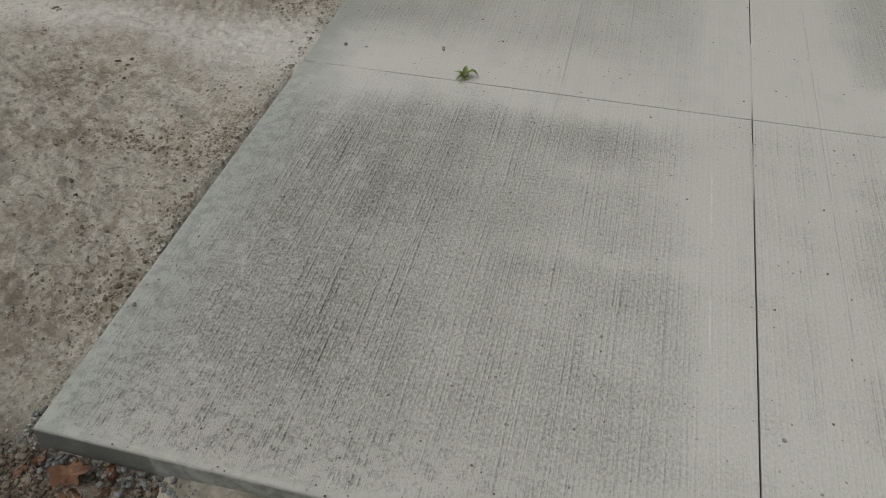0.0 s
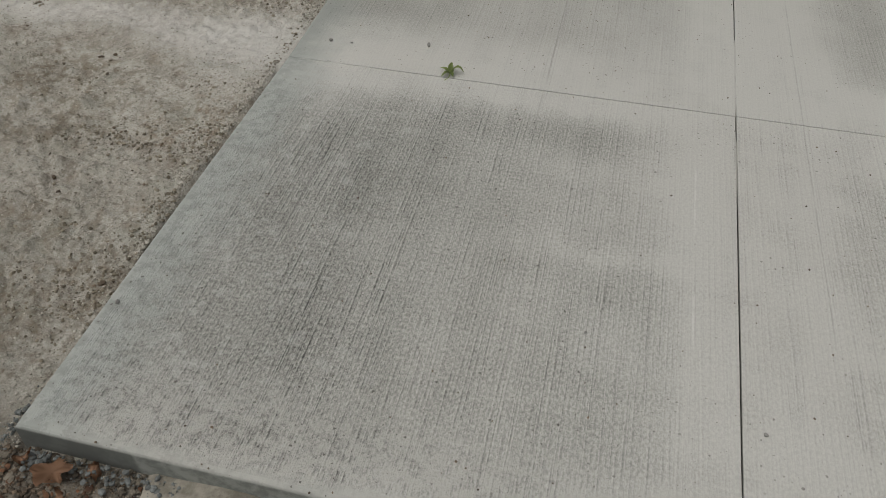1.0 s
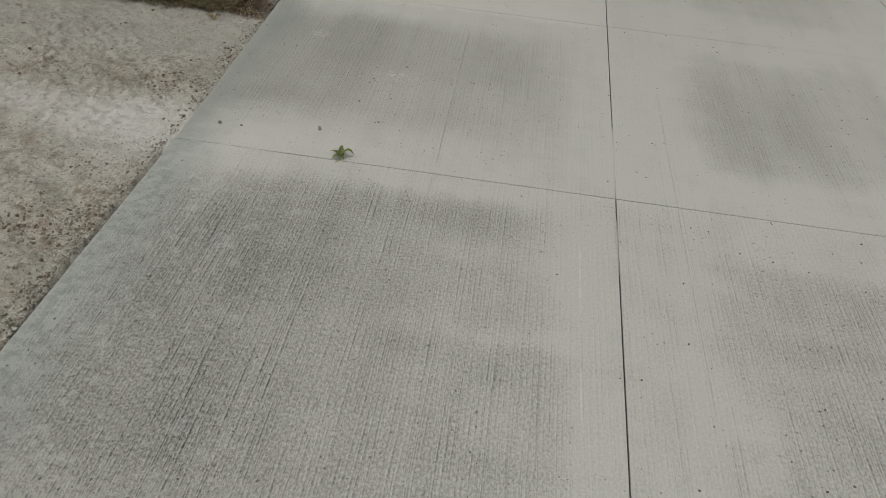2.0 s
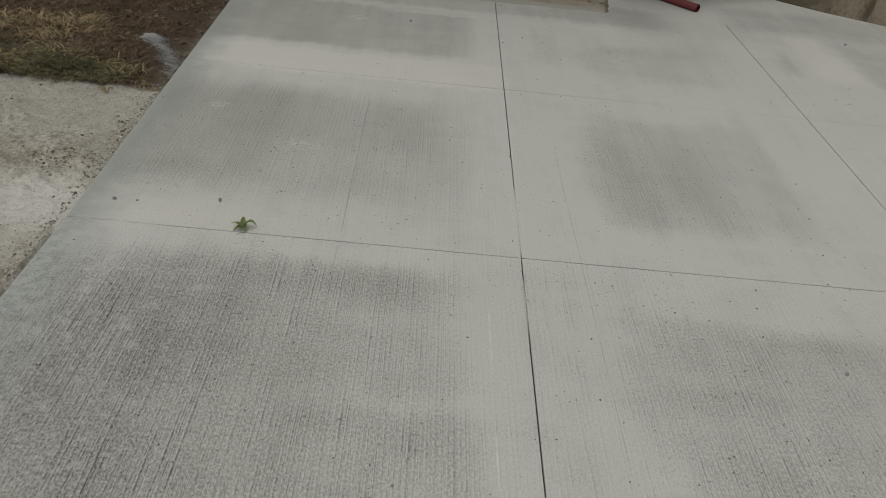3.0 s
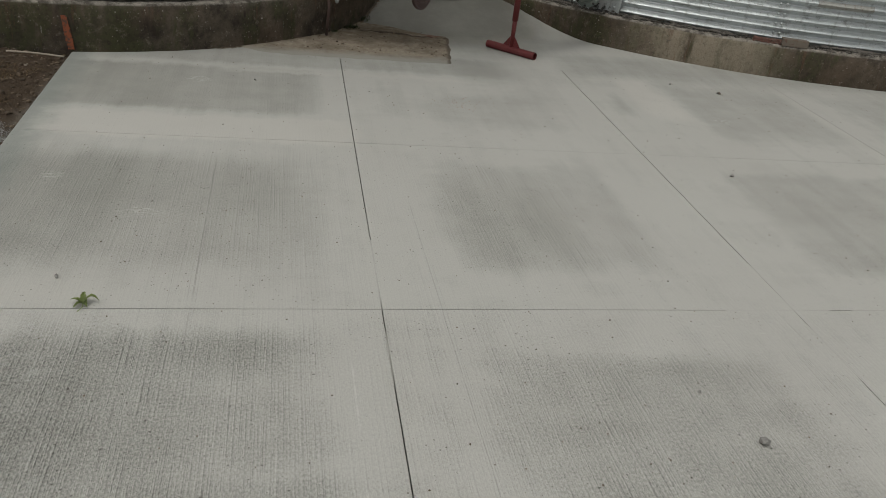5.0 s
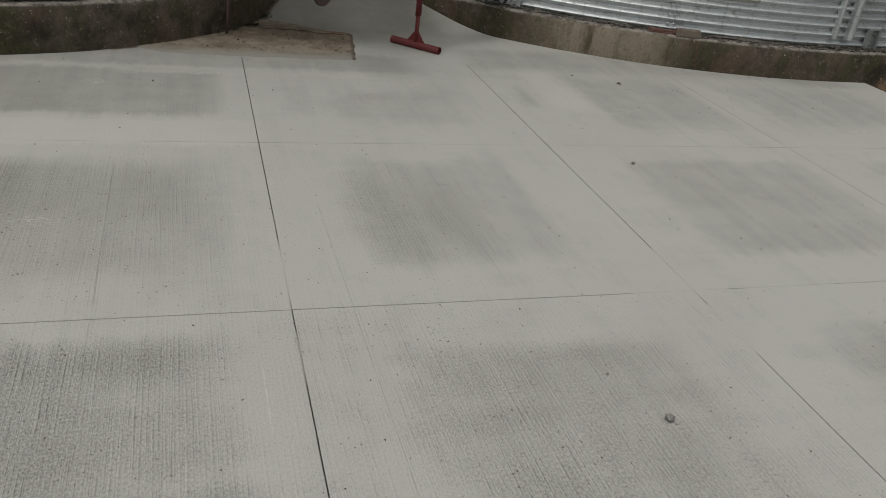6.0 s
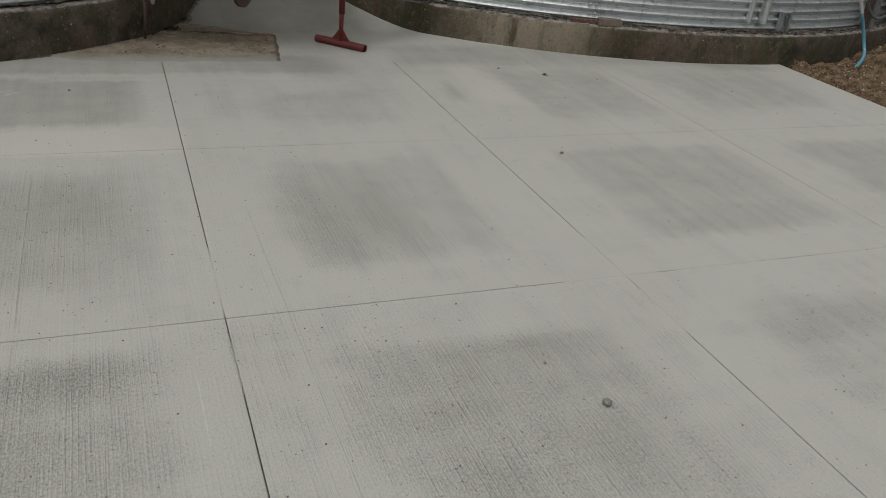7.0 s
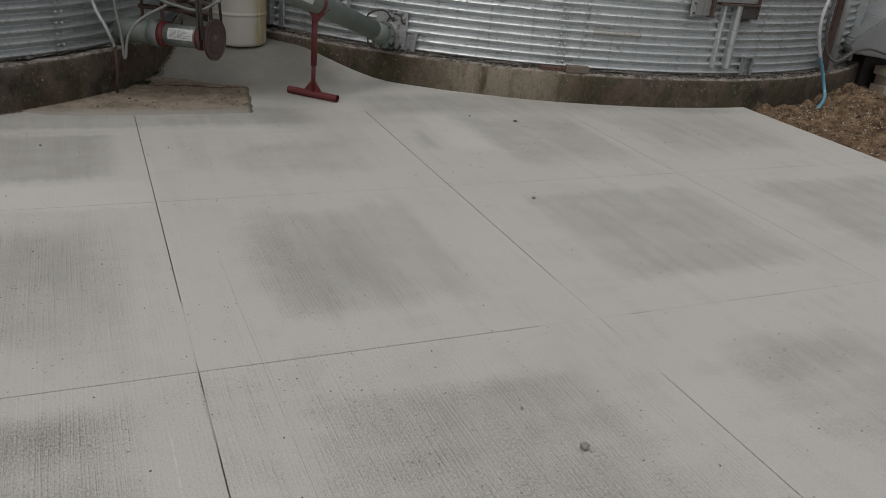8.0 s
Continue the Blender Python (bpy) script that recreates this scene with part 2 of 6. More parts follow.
    for scale, pick, amount, most in ((17, 0.25, 0.92, 0.085), (34, 0.40, 0.90, 0.140), (70, 0.52, 0.78, 0.20)):
        vor = n.t.nodes.new("ShaderNodeTexVoronoi")
        vor.inputs["Scale"].default_value = scale
        n.put(torn.outputs[0], vor.inputs["Vector"])
        seed = n.xyz(vor.outputs["Color"])
        pits = n.math("MULTIPLY", n.ramp(seed[0], pick, pick + 0.04), n.ramp(n.math("MULTIPLY_ADD", bare, 0.30, crowd), 0.42, 0.66, 0.10, 1.0))
        pits = n.math("MULTIPLY", pits, open_face)
        wide = n.math("MULTIPLY_ADD", n.math("POWER", seed[2], 2.0), most * 0.7, most * 0.3)
        hole = n.ramp(n.math("DIVIDE", vor.outputs["Distance"], wide), 1.0, 0.75, 0.0, amount)
        base = n.mix(n.math("MULTIPLY", pits, hole), base, (0.105, 0.098, 0.084))
    # a few scuffs where something was set down
    scuff = n.math("MULTIPLY", n.ramp(n.noise(1.1, 2, 0.5), 0.58, 0.66), n.ramp(n.noise(1.0, 5, 0.7, n.scaled(14, 60, 1)), 0.60, 0.68, 0.0, 0.5))
    base = n.mix(scuff, base, (0.53, 0.52, 0.48))
    for cx, cy, wide, deep_y in ((-1.05, 0.83, 0.14, 0.07), (-1.53, 1.22, 0.07, 0.07), (-0.99, 2.9, 0.10, 0.08), (1.09, 1.47, 0.06, 0.09), (2.75, 2.55, 0.10, 0.09)):
        off = n.math("ADD", n.math("POWER", n.math("DIVIDE", n.math("SUBTRACT", px, cx), wide), 2.0), n.math("POWER", n.math("DIVIDE", n.math("SUBTRACT", py, cy), deep_y), 2.0))
        mark = n.math("MULTIPLY", n.ramp(off, 1.0, 0.2), n.ramp(n.noise(1.0, 4, 0.7, n.scaled(22, 60, 1)), 0.50, 0.60))
        base = n.mix(n.math("MULTIPLY", mark, 0.60), base, (0.52, 0.51, 0.47))
    for lo, hi in ((-0.74, -0.33), (-1.23, -0.94)):
        chalk = n.math("MULTIPLY", n.ramp(n.math("ABSOLUTE", n.math("ADD", line_x, 0.147)), 0.005, 0.002), n.math("MULTIPLY", n.ramp(py, lo, lo + 0.06), n.ramp(py, hi, hi - 0.06)))
        base = n.mix(n.math("MULTIPLY", chalk, n.ramp(n.noise(1.0, 4, 0.7, n.scaled(90, 16, 1)), 0.36, 0.58, 0.0, 0.5)), base, (0.55, 0.545, 0.51))
    base = n.mix(n.math("MULTIPLY", stroke, 0.34), base, (0.13, 0.125, 0.11))
    # grain dirt trodden into the ramp between the bins, with the bins' shade painted in
    dirt_and_shade = n.math("MULTIPLY", n.ramp(n.math("MULTIPLY_ADD", px, -0.25, py), 3.75, 4.45), n.ramp(px, 2.3, 1.7))
    dirt_and_shade = n.math("MULTIPLY", dirt_and_shade, n.ramp(n.noise(3, 6, 0.68), 0.30, 0.66, 0.72, 1.0))
    base = n.mix(n.math("MULTIPLY", dirt_and_shade, 0.85), base, (0.142, 0.136, 0.116))
    # the form-cast sides are darker than the top, darkest and damp next to the corner
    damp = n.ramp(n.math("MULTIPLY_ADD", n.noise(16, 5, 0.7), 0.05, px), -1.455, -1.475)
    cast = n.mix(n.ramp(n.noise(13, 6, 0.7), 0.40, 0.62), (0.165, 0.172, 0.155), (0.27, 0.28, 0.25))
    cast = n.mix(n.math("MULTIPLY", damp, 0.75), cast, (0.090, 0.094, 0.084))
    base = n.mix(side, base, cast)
    h = n.math("MULTIPLY_ADD", relief, strong, n.math("MULTIPLY", stroke, -0.5))
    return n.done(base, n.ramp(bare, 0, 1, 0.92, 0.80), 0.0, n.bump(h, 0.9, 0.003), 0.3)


def ground_soil():
    n = Nodes("gravel_and_soil")
    px, py, pz = n.xyz()
    stones = n.voronoi(85)
    small = n.voronoi(210)
    tone = n.noise(2.2, 6, 0.65)
    c = n.mix(tone, (0.345, 0.326, 0.272), (0.575, 0.552, 0.485))
    c = n.mix(n.ramp(n.noise(0.9, 5, 0.6), 0.46, 0.66, 0, 0.5), c, (0.27, 0.232, 0.178))
    c = n.mix(n.ramp(small, 0.34, 0.70, 0, 0.30), c, (0.22, 0.20, 0.162))
    # dark flecks painted in for the shade between clods, which the relief barely shows
    c = n.mix(n.ramp(n.noise(38, 4, 0.65), 0.54, 0.66, 0, 0.70), c, (0.15, 0.130, 0.098))
    c = n.mix(n.ramp(n.noise(85, 4, 0.7), 0.55, 0.66, 0, 0.70), c, (0.13, 0.112, 0.086))
    c = n.mix(n.ramp(n.noise(50, 6, 0.75), 0.56, 0.64, 0, 0.55), c, (0.60, 0.575, 0.51))
    damp = n.ramp(n.math("ADD", py, n.math("MULTIPLY", n.noise(2.6, 4, 0.6), 0.9)), -0.35, -1.25, 0, 0.42)
    c = n.mix(n.math("MULTIPLY", damp, n.ramp(n.noise(8, 6, 0.7), 0.30, 0.62, 0.25, 0.8)), c, (0.15, 0.132, 0.102))
    c = n.mix(n.ramp(n.voronoi(85, out="Color"), 0.55, 0.95, 0, 0.45), c, (0.50, 0.475, 0.42))
    clump = n.ramp(n.noise(17, 7, 0.75), 0.47, 0.60)
    for cx, cy, rad, tint in ((-2.62, -0.42, 0.50, (0.205, 0.178, 0.130)), (-1.98, -0.52, 0.26, (0.22, 0.175, 0.122)), (-2.10, -1.30, 0.45, (0.20, 0.175, 0.132)), (-3.2, -0.9, 0.6, (0.22, 0.195, 0.145)), (-2.15, 0.72, 0.25, (0.19, 0.168, 0.13))):
        away = n.math("SQRT", n.math("ADD", n.math("POWER", n.math("SUBTRACT", px, cx), 2.0), n.math("POWER", n.math("SUBTRACT", py, cy), 2.0)))
        spot = n.ramp(away, rad + 0.1, rad * 0.25, 0, 0.85)
        c = n.mix(n.math("MULTIPLY", spot, clump), c, tint)
    near_corner = n.math("SQRT", n.math("ADD", n.math("POWER", n.math("SUBTRACT", px, -1.80), 2.0), n.math("POWER", n.math("MULTIPLY", n.math("SUBTRACT", py, -2.02), 1.6), 2.0)))
    front = n.math("MULTIPLY", n.ramp(n.math("ADD", near_corner, n.math("MULTIPLY_ADD", n.noise(6, 5, 0.7), 0.4, -0.2)), 0.50, 0.22), n.ramp(n.noise(7, 5, 0.7), 0.35, 0.55, 0.3, 0.8))
    c = n.mix(front, c, (0.10, 0.085, 0.065))
    c = n.mix(n.ramp(n.noise(5.5, 5, 0.65), 0.50, 0.66, 0, 0.40), c, (0.29, 0.29, 0.235))
    c = n.mix(n.ramp(n.noise(8.5, 6, 0.7), 0.54, 0.68, 0, 0.30), c, (0.36, 0.305, 0.235))
    # crumbled brown earth showing in ragged stretches
    earth = n.math("MULTIPLY", n.ramp(n.noise(3.1, 7, 0.72), 0.48, 0.60), n.ramp(n.noise(19, 7, 0.78), 0.42, 0.56))
    c = n.mix(n.math("MULTIPLY", earth, 0.60), c, (0.185, 0.152, 0.112))
    c = n.mix(n.math("MULTIPLY", n.ramp(n.noise(4.3, 6, 0.7), 0.52, 0.62), n.ramp(n.noise(24, 6, 0.75), 0.44, 0.60, 0.0, 0.55)), c, (0.50, 0.482, 0.425))
    # spilt saw-cut dust beside the cross joint
    wy = n.math("ADD", py, n.math("MULTIPLY", n.noise(2.0, 4, 0.6), 0.5))
    band = n.ramp(n.math("ABSOLUTE", n.math("SUBTRACT", wy, n.math("MULTIPLY_ADD", px, -0.05, 0.28))), 0.26, 0.03)
    left = n.ramp(px, -1.7, -2.0)
    away = n.math("SQRT", n.math("ADD", n.math("POWER", n.math("SUBTRACT", px, -2.02), 2.0), n.math("POWER", n.math("SUBTRACT", wy, 0.36), 2.0)))
    crumbly = n.ramp(n.noise(26, 6, 0.75), 0.36, 0.58, 1.0, 0.55)
    c = n.mix(n.math("MULTIPLY", n.ramp(away, 0.40, 0.12, 0, 0.85), crumbly), c, (0.56, 0.545, 0.495))
    c = n.mix(n.math("MULTIPLY", n.math("MULTIPLY", band, left), n.math("MULTIPLY", crumbly, 0.92)), c, (0.56, 0.545, 0.495))
    strip = n.math("MULTIPLY", n.ramp(py, 0.55, 0.95), left)
    c = n.mix(n.math("MULTIPLY", strip, 0.6), c, n.mix(n.noise(30, 5, 0.7), (0.22, 0.21, 0.18), (0.44, 0.425, 0.375)))
    # torn turf further on, and clay on the far side
    wy2 = n.math("ADD", py, n.math("MULTIPLY", n.noise(5, 3, 0.6), 0.16))
    turf = n.math("MULTIPLY", n.ramp(wy2, 1.40, 1.47), left)
    soil = n.mix(n.noise(11, 6, 0.7), (0.026, 0.019, 0.013), (0.115, 0.082, 0.055))
    c = n.mix(turf, c, soil)
    clay = n.mix(n.ramp(n.noise(7, 8, 0.80), 0.36, 0.62), (0.050, 0.032, 0.019), (0.25, 0.172, 0.105))
    c = n.mix(n.ramp(px, 5.6, 5.8), c, clay)
    far = n.ramp(n.math("ADD", n.math("ABSOLUTE", px), n.math("ABSOLUTE", py)), 14, 25)
    c = n.mix(far, c, (0.13, 0.13, 0.11))
    h = n.math("ADD", n.math("MULTIPLY", stones, -0.3), n.math("ADD", n.math("MULTIPLY", small, -0.25), n.math("MULTIPLY", n.noise(28, 8, 0.78), 1.8)))
    return n.done(c, 0.95, 0.0, n.bump(h, 1.0, 0.007), 0.2)


def old_concrete():
    n = Nodes("stained_foundation_concrete")
    px, py, pz = n.xyz()
    base = n.mix(n.ramp(n.noise(3.0, 7, 0.70), 0.34, 0.66), (0.030, 0.025, 0.019), (0.118, 0.096, 0.071))
    base = n.mix(n.ramp(n.noise(1.3, 4, 0.6), 0.42, 0.62, 0, 0.6), base, (0.105, 0.076, 0.052))
    # long runs of damp and soot
    runs = n.noise(1.0, 6, 0.72, n.scaled(4.2, 4.2, 1.8))
    base = n.mix(n.ramp(runs, 0.46, 0.66, 0, 0.75), base, (0.022, 0.018, 0.014))
    base = n.mix(n.ramp(n.noise(1.0, 5, 0.7, n.scaled(17, 17, 3.5)), 0.55, 0.68, 0, 0.35), base, (0.020, 0.016, 0.013))
    # green growth in soft-edged patches
    moss = n.math("MULTIPLY", n.ramp(n.noise(1.0, 6, 0.7, n.scaled(4.2, 4.2, 1.6)), 0.46, 0.58), n.ramp(n.noise(13, 6, 0.75), 0.36, 0.62, 0.35, 1.0))
    base = n.mix(n.math("MULTIPLY", moss, 0.75), base, (0.066, 0.068, 0.032))
    # a stretch of cleaner tan concrete, washed down
    pale = n.ramp(n.math("ABSOLUTE", n.math("SUBTRACT", px, 3.30)), 0.80, 0.25)
    drip = n.noise(1.0, 6, 0.70, n.scaled(6.5, 6.5, 1.6))
    pale = n.math("MULTIPLY", pale, n.math("MULTIPLY", n.ramp(n.noise(2.4, 6, 0.70), 0.30, 0.52, 0.35, 1.0), n.ramp(drip, 0.68, 0.46, 0.12, 1.0)))
    base = n.mix(n.math("MULTIPLY", pale, 0.92), base, (0.275, 0.236, 0.176))
    rusty = n.ramp(n.noise(1.0, 5, 0.7, n.scaled(17, 17, 2.0)), 0.58, 0.70, 0, 0.5)
    base = n.mix(rusty, base, (0.12, 0.066, 0.042))
    # coarse, pitted face with white flecks of lime and aggregate
    base = n.mix(n.ramp(n.noise(34, 6, 0.78), 0.50, 0.70, 0, 0.50), base, (0.024, 0.019, 0.015))
    base = n.mix(n.ramp(n.noise(19, 6, 0.74), 0.55, 0.68, 0, 0.55), base, (0.185, 0.158, 0.122))
    for scale, pick, size in ((20, 0.56, 0.17), (44, 0.56, 0.23)):
        v = n.t.nodes.new("ShaderNodeTexVoronoi")
        v.inputs["Scale"].default_value = scale
        n.put(n.pos, v.inputs["Vector"])
        seed = n.xyz(v.outputs["Color"])
        fleck = n.math("MULTIPLY", n.ramp(seed[0], pick, pick + 0.05), n.ramp(n.math("DIVIDE", v.outputs["Distance"], n.math("MULTIPLY_ADD", seed[1], size, 0.03)), 1.0, 0.6))
        base = n.mix(n.math("MULTIPLY", n.math("MULTIPLY", fleck, n.ramp(n.noise(2.6, 4, 0.65), 0.42, 0.62, 0.15, 1.0)), 0.75), base, (0.37, 0.335, 0.28))
    lime = n.ramp(n.noise(1.0, 5, 0.75, n.scaled(34, 34, 10)), 0.66, 0.71, 0, 0.6)
    base = n.mix(lime, base, (0.34, 0.315, 0.27))
    top = n.ramp(n.xyz(n.t.nodes.new("ShaderNodeNewGeometry").outputs["Normal"])[2], 0.25, 0.85)
    base = n.mix(top, base, n.mix(n.ramp(n.noise(12, 6, 0.74), 0.36, 0.62), (0.085, 0.075, 0.062), (0.31, 0.282, 0.24)))
    h = n.math("ADD", n.noise(45, 7, 0.75), n.math("MULTIPLY", n.noise(9, 5, 0.65), 1.5))
    return n.done(base, 0.93, 0.0, n.bump(h, 0.9, 0.010), 0.2)


def galvanised(name, tone):
    n = Nodes(name)
    spang = n.voronoi(34, out="Color")
    c = n.mix(n.noise(2.4, 5, 0.6), (0.50 * tone, 0.535 * tone, 0.535 * tone), (0.71 * tone, 0.74 * tone, 0.73 * tone))
    c = n.mix(n.ramp(spang, 0.0, 1.0, 0.0, 0.20), c, (0.40 * tone, 0.43 * tone, 0.435 * tone))
    runs = n.noise(1.0, 5, 0.65, n.scaled(15, 15, 0.6))
    c = n.mix(n.ramp(runs, 0.54, 0.70, 0, 0.55), c, (0.25 * tone, 0.25 * tone, 0.235 * tone))
    # grime wiped along the ridges in short smears
    smear = n.ramp(n.noise(1.0, 5, 0.72, n.scaled(5, 5, 34)), 0.56, 0.68, 0, 0.6)
    dirt = n.math("MAXIMUM", n.ramp(n.noise(9, 6, 0.72), 0.57, 0.72, 0, 0.6), smear)
    speck = n.math("MULTIPLY", n.ramp(n.noise(48, 4, 0.7), 0.60, 0.67), n.ramp(n.noise(3, 3, 0.5), 0.44, 0.60))
    dirt = n.math("MAXIMUM", dirt, n.math("MULTIPLY", speck, 0.8))
    c = n.mix(dirt, c, (0.19, 0.178, 0.155))
    rough = n.math("ADD", n.ramp(n.noise(6, 4, 0.6), 0.3, 0.7, 0.42, 0.55), n.math("MULTIPLY", dirt, 0.40))
    return n.done(c, rough, n.math("SUBTRACT", 0.85, n.math("MULTIPLY", dirt, 0.6)), n.bump(n.noise(12, 3, 0.5), 0.15, 0.004))


def painted(name, color, wear, amount=0.35, rough=0.5, scale=14.0):
    n = Nodes(name)
    c = n.mix(n.noise(5, 4, 0.6), tuple(v * 0.78 for v in color), tuple(min(v * 1.15, 1) for v in color))
    w = n.ramp(n.noise(scale, 7, 0.7), 0.66 - 0.22 * amount, 0.74 - 0.16 * amount)
    c = n.mix(n.math("MULTIPLY", w, 0.85), c, wear)
    return n.done(c, n.math("ADD", rough, n.math("MULTIPLY", w, 0.3)), 0.0, n.bump(n.noise(60, 4, 0.6), 0.2, 0.002))


def loose(name, a, b, rough=0.9, spec=0.25, broad=0.0):
    """Colour varied from piece to piece."""
    n = Nodes(name)
    c = n.mix(n.island(), a, b)
    c = n.mix(n.ramp(n.noise(90, 3, 0.6), 0.35, 0.7, 0, 0.4), c, tuple(v * 0.6 for v in a))
    if broad:
        c = n.mix(n.ramp(n.noise(3.2, 5, 0.65), 0.36, 0.60, broad, 0.0), c, tuple(v * 0.5 for v in a))
    return n.done(c, rough, 0.0, n.bump(n.noise(220, 3, 0.6), 0.4, 0.002), spec)


def drum_plastic():
    n = Nodes("stained_white_plastic")
    px, py, pz = n.xyz()
    c = n.mix(n.noise(4, 4, 0.6), (0.42, 0.40, 0.345), (0.52, 0.50, 0.45))
    run = n.ramp(n.noise(1.0, 5, 0.65, n.scaled(13, 13, 1.6)), 0.38, 0.56)
    near = n.ramp(n.math("ABSOLUTE", n.math("SUBTRACT", px, 1.30)), 0.13, 0.02)
    c = n.mix(n.math("MULTIPLY", n.math("MULTIPLY", run, near), 0.9), c, (0.36, 0.28, 0.12))
    c = n.mix(n.ramp(n.noise(10, 6, 0.7), 0.62, 0.78, 0, 0.5), c, (0.36, 0.33, 0.26))
    return n.done(c, 0.62, 0.0, n.bump(n.noise(9, 2, 0.5), 0.1, 0.004))


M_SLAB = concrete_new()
M_GROUND = ground_soil()
M_FOUND = old_concrete()
M_GALV = galvanised("galvanised_steel", 0.94)
M_GALV_LOW = galvanised("low_tone_galvanised_steel", 0.80)
M_GALV_DARK = galvanised("weathered_galvanised_steel", 0.72)
M_GREEN = painted("grey_green_paint", (0.150, 0.176, 0.156), (0.26, 0.265, 0.24), 0.5, 0.5, 12)
M_RED = painted("dull_red_paint", (0.118, 0.017, 0.017), (0.06, 0.027, 0.024), 0.35, 0.52, 18)
M_RUST = painted("rusted_steel", (0.085, 0.053, 0.044), (0.05, 0.032, 0.025), 0.6, 0.75, 16)
M_SHEAVE = painted("rusty_sheave", (0.085, 0.055, 0.050), (0.16, 0.11, 0.095), 0.4, 0.55, 20)
M_DARK = painted("dark_greasy_steel", (0.045, 0.043, 0.040), (0.12, 0.09, 0.07), 0.4, 0.6, 20)
M_GREY = painted("grey_painted_steel", (0.25, 0.262, 0.258), (0.16, 0.15, 0.13), 0.3, 0.5, 10)
M_PALE = painted("pale_painted_pipe", (0.50, 0.53, 0.53), (0.24, 0.22, 0.19), 0.3, 0.5, 8)
M_LABEL = painted("paper_label", (0.52, 0.53, 0.52), (0.34, 0.39, 0.36), 0.2, 0.6, 22)
M_STICKER = painted("faded_sticker", (0.36, 0.355, 0.325), (0.22, 0.20, 0.16), 0.6, 0.7, 25)
M_INK = painted("label_print", (0.25, 0.25, 0.25), (0.4, 0.4, 0.4), 0.2, 0.7, 30)
M_HOSE = painted("blue_hose", (0.10, 0.28, 0.37), (0.30, 0.42, 0.45), 0.3, 0.5, 14)
M_CONDUIT = painted("grey_conduit", (0.20, 0.205, 0.195), (0.13, 0.12, 0.105), 0.3, 0.5, 14)
M_DRUM = drum_plastic()
M_WOOD = painted("weathered_board", (0.36, 0.31, 0.24), (0.20, 0.17, 0.13), 0.4, 0.85, 8)
M_BRICK = painted("old_brick", (0.155, 0.130, 0.102), (0.13, 0.075, 0.055), 0.6, 0.9, 24)
M_REDBRICK = painted("broken_red_brick", (0.125, 0.058, 0.044), (0.115, 0.095, 0.075), 0.9, 0.95, 34)
M_TAR = painted("cracked_sealant", (0.135, 0.123, 0.104), (0.028, 0.025, 0.021), 0.8, 0.9, 26)
M_ORANGE = painted("orange_marking_paint", (0.27, 0.080, 0.035), (0.085, 0.062, 0.045), 0.95, 0.9, 34)
M_LEAF = painted("green_leaf", (0.205, 0.262, 0.070), (0.27, 0.31, 0.12), 0.4, 0.5, 60)
M_DRYLEAF = painted("dry_leaf", (0.28, 0.155, 0.085), (0.12, 0.05, 0.03), 0.4, 0.7, 50)
M_BLUESTONE = loose("grey_limestone", (0.10, 0.097, 0.088), (0.27, 0.262, 0.24))
M_CLOD = loose("clay_clod", (0.080, 0.052, 0.031), (0.285, 0.205, 0.130), broad=0.7)
M_BROWNSOIL = loose("brown_soil_clod", (0.105, 0.088, 0.062), (0.32, 0.28, 0.21))
M_DULLLEAF = painted("weathered_leaf", (0.17, 0.13, 0.10), (0.05, 0.04, 0.03), 0.4, 0.8, 50)
M_WHITESTONE = loose("pale_limestone", (0.26, 0.225, 0.17), (0.50, 0.46, 0.38))
M_SOIL = loose("soil_crumb", (0.06, 0.045, 0.032), (0.19, 0.145, 0.10))
M_GRITTY = loose("gritty_soil", (0.17, 0.152, 0.118), (0.52, 0.495, 0.425))
M_STRAW = loose("dry_grass", (0.095, 0.068, 0.034), (0.40, 0.31, 0.17))
M_PALEDUST = loose("concrete_dust", (0.26, 0.26, 0.25), (0.46, 0.455, 0.435))
M_GRASS = loose("green_grass", (0.038, 0.040, 0.018), (0.125, 0.118, 0.056))
M_WEED = loose("dark_weed", (0.018, 0.024, 0.010), (0.070, 0.085, 0.034))
M_FILL = painted("joint_dust", (0.40, 0.392, 0.356), (0.26, 0.25, 0.22), 0.25, 0.95, 30)
M_TARCRUMB = loose("tar_crumb", (0.025, 0.022, 0.019), (0.19, 0.172, 0.145))
M_PLATE = painted("smeared_plate", (0.36, 0.37, 0.36), (0.07, 0.068, 0.06), 0.75, 0.6, 16)
M_PASTE = loose("cement_paste", (0.09, 0.095, 0.09), (0.20, 0.212, 0.20))
M_DIRTYSTONE = loose("dirty_crushed_stone", (0.07, 0.057, 0.042), (0.25, 0.222, 0.175))
M_CABLE = painted("dark_cable", (0.10, 0.10, 0.098), (0.17, 0.165, 0.15), 0.3, 0.6, 14)
M_LITTER = loose("leaf_litter", (0.04, 0.024, 0.016), (0.17, 0.085, 0.045))
M_CHIP = loose("brick_chip", (0.22, 0.12, 0.09), (0.38, 0.24, 0.19))
M_DEADGRASS = loose("dead_grass", (0.045, 0.030, 0.018), (0.19, 0.132, 0.072))


# ---- mesh helpers ----
def mesh(name, bm, material, smooth=False):
    me = bpy.data.meshes.new(name)
    bmesh.ops.recalc_face_normals(bm, faces=bm.faces)
    bm.to_mesh(me)
    bm.free()
    me.materials.append(material)
    if smooth:
        me.shade_smooth()
    return new(name, me)


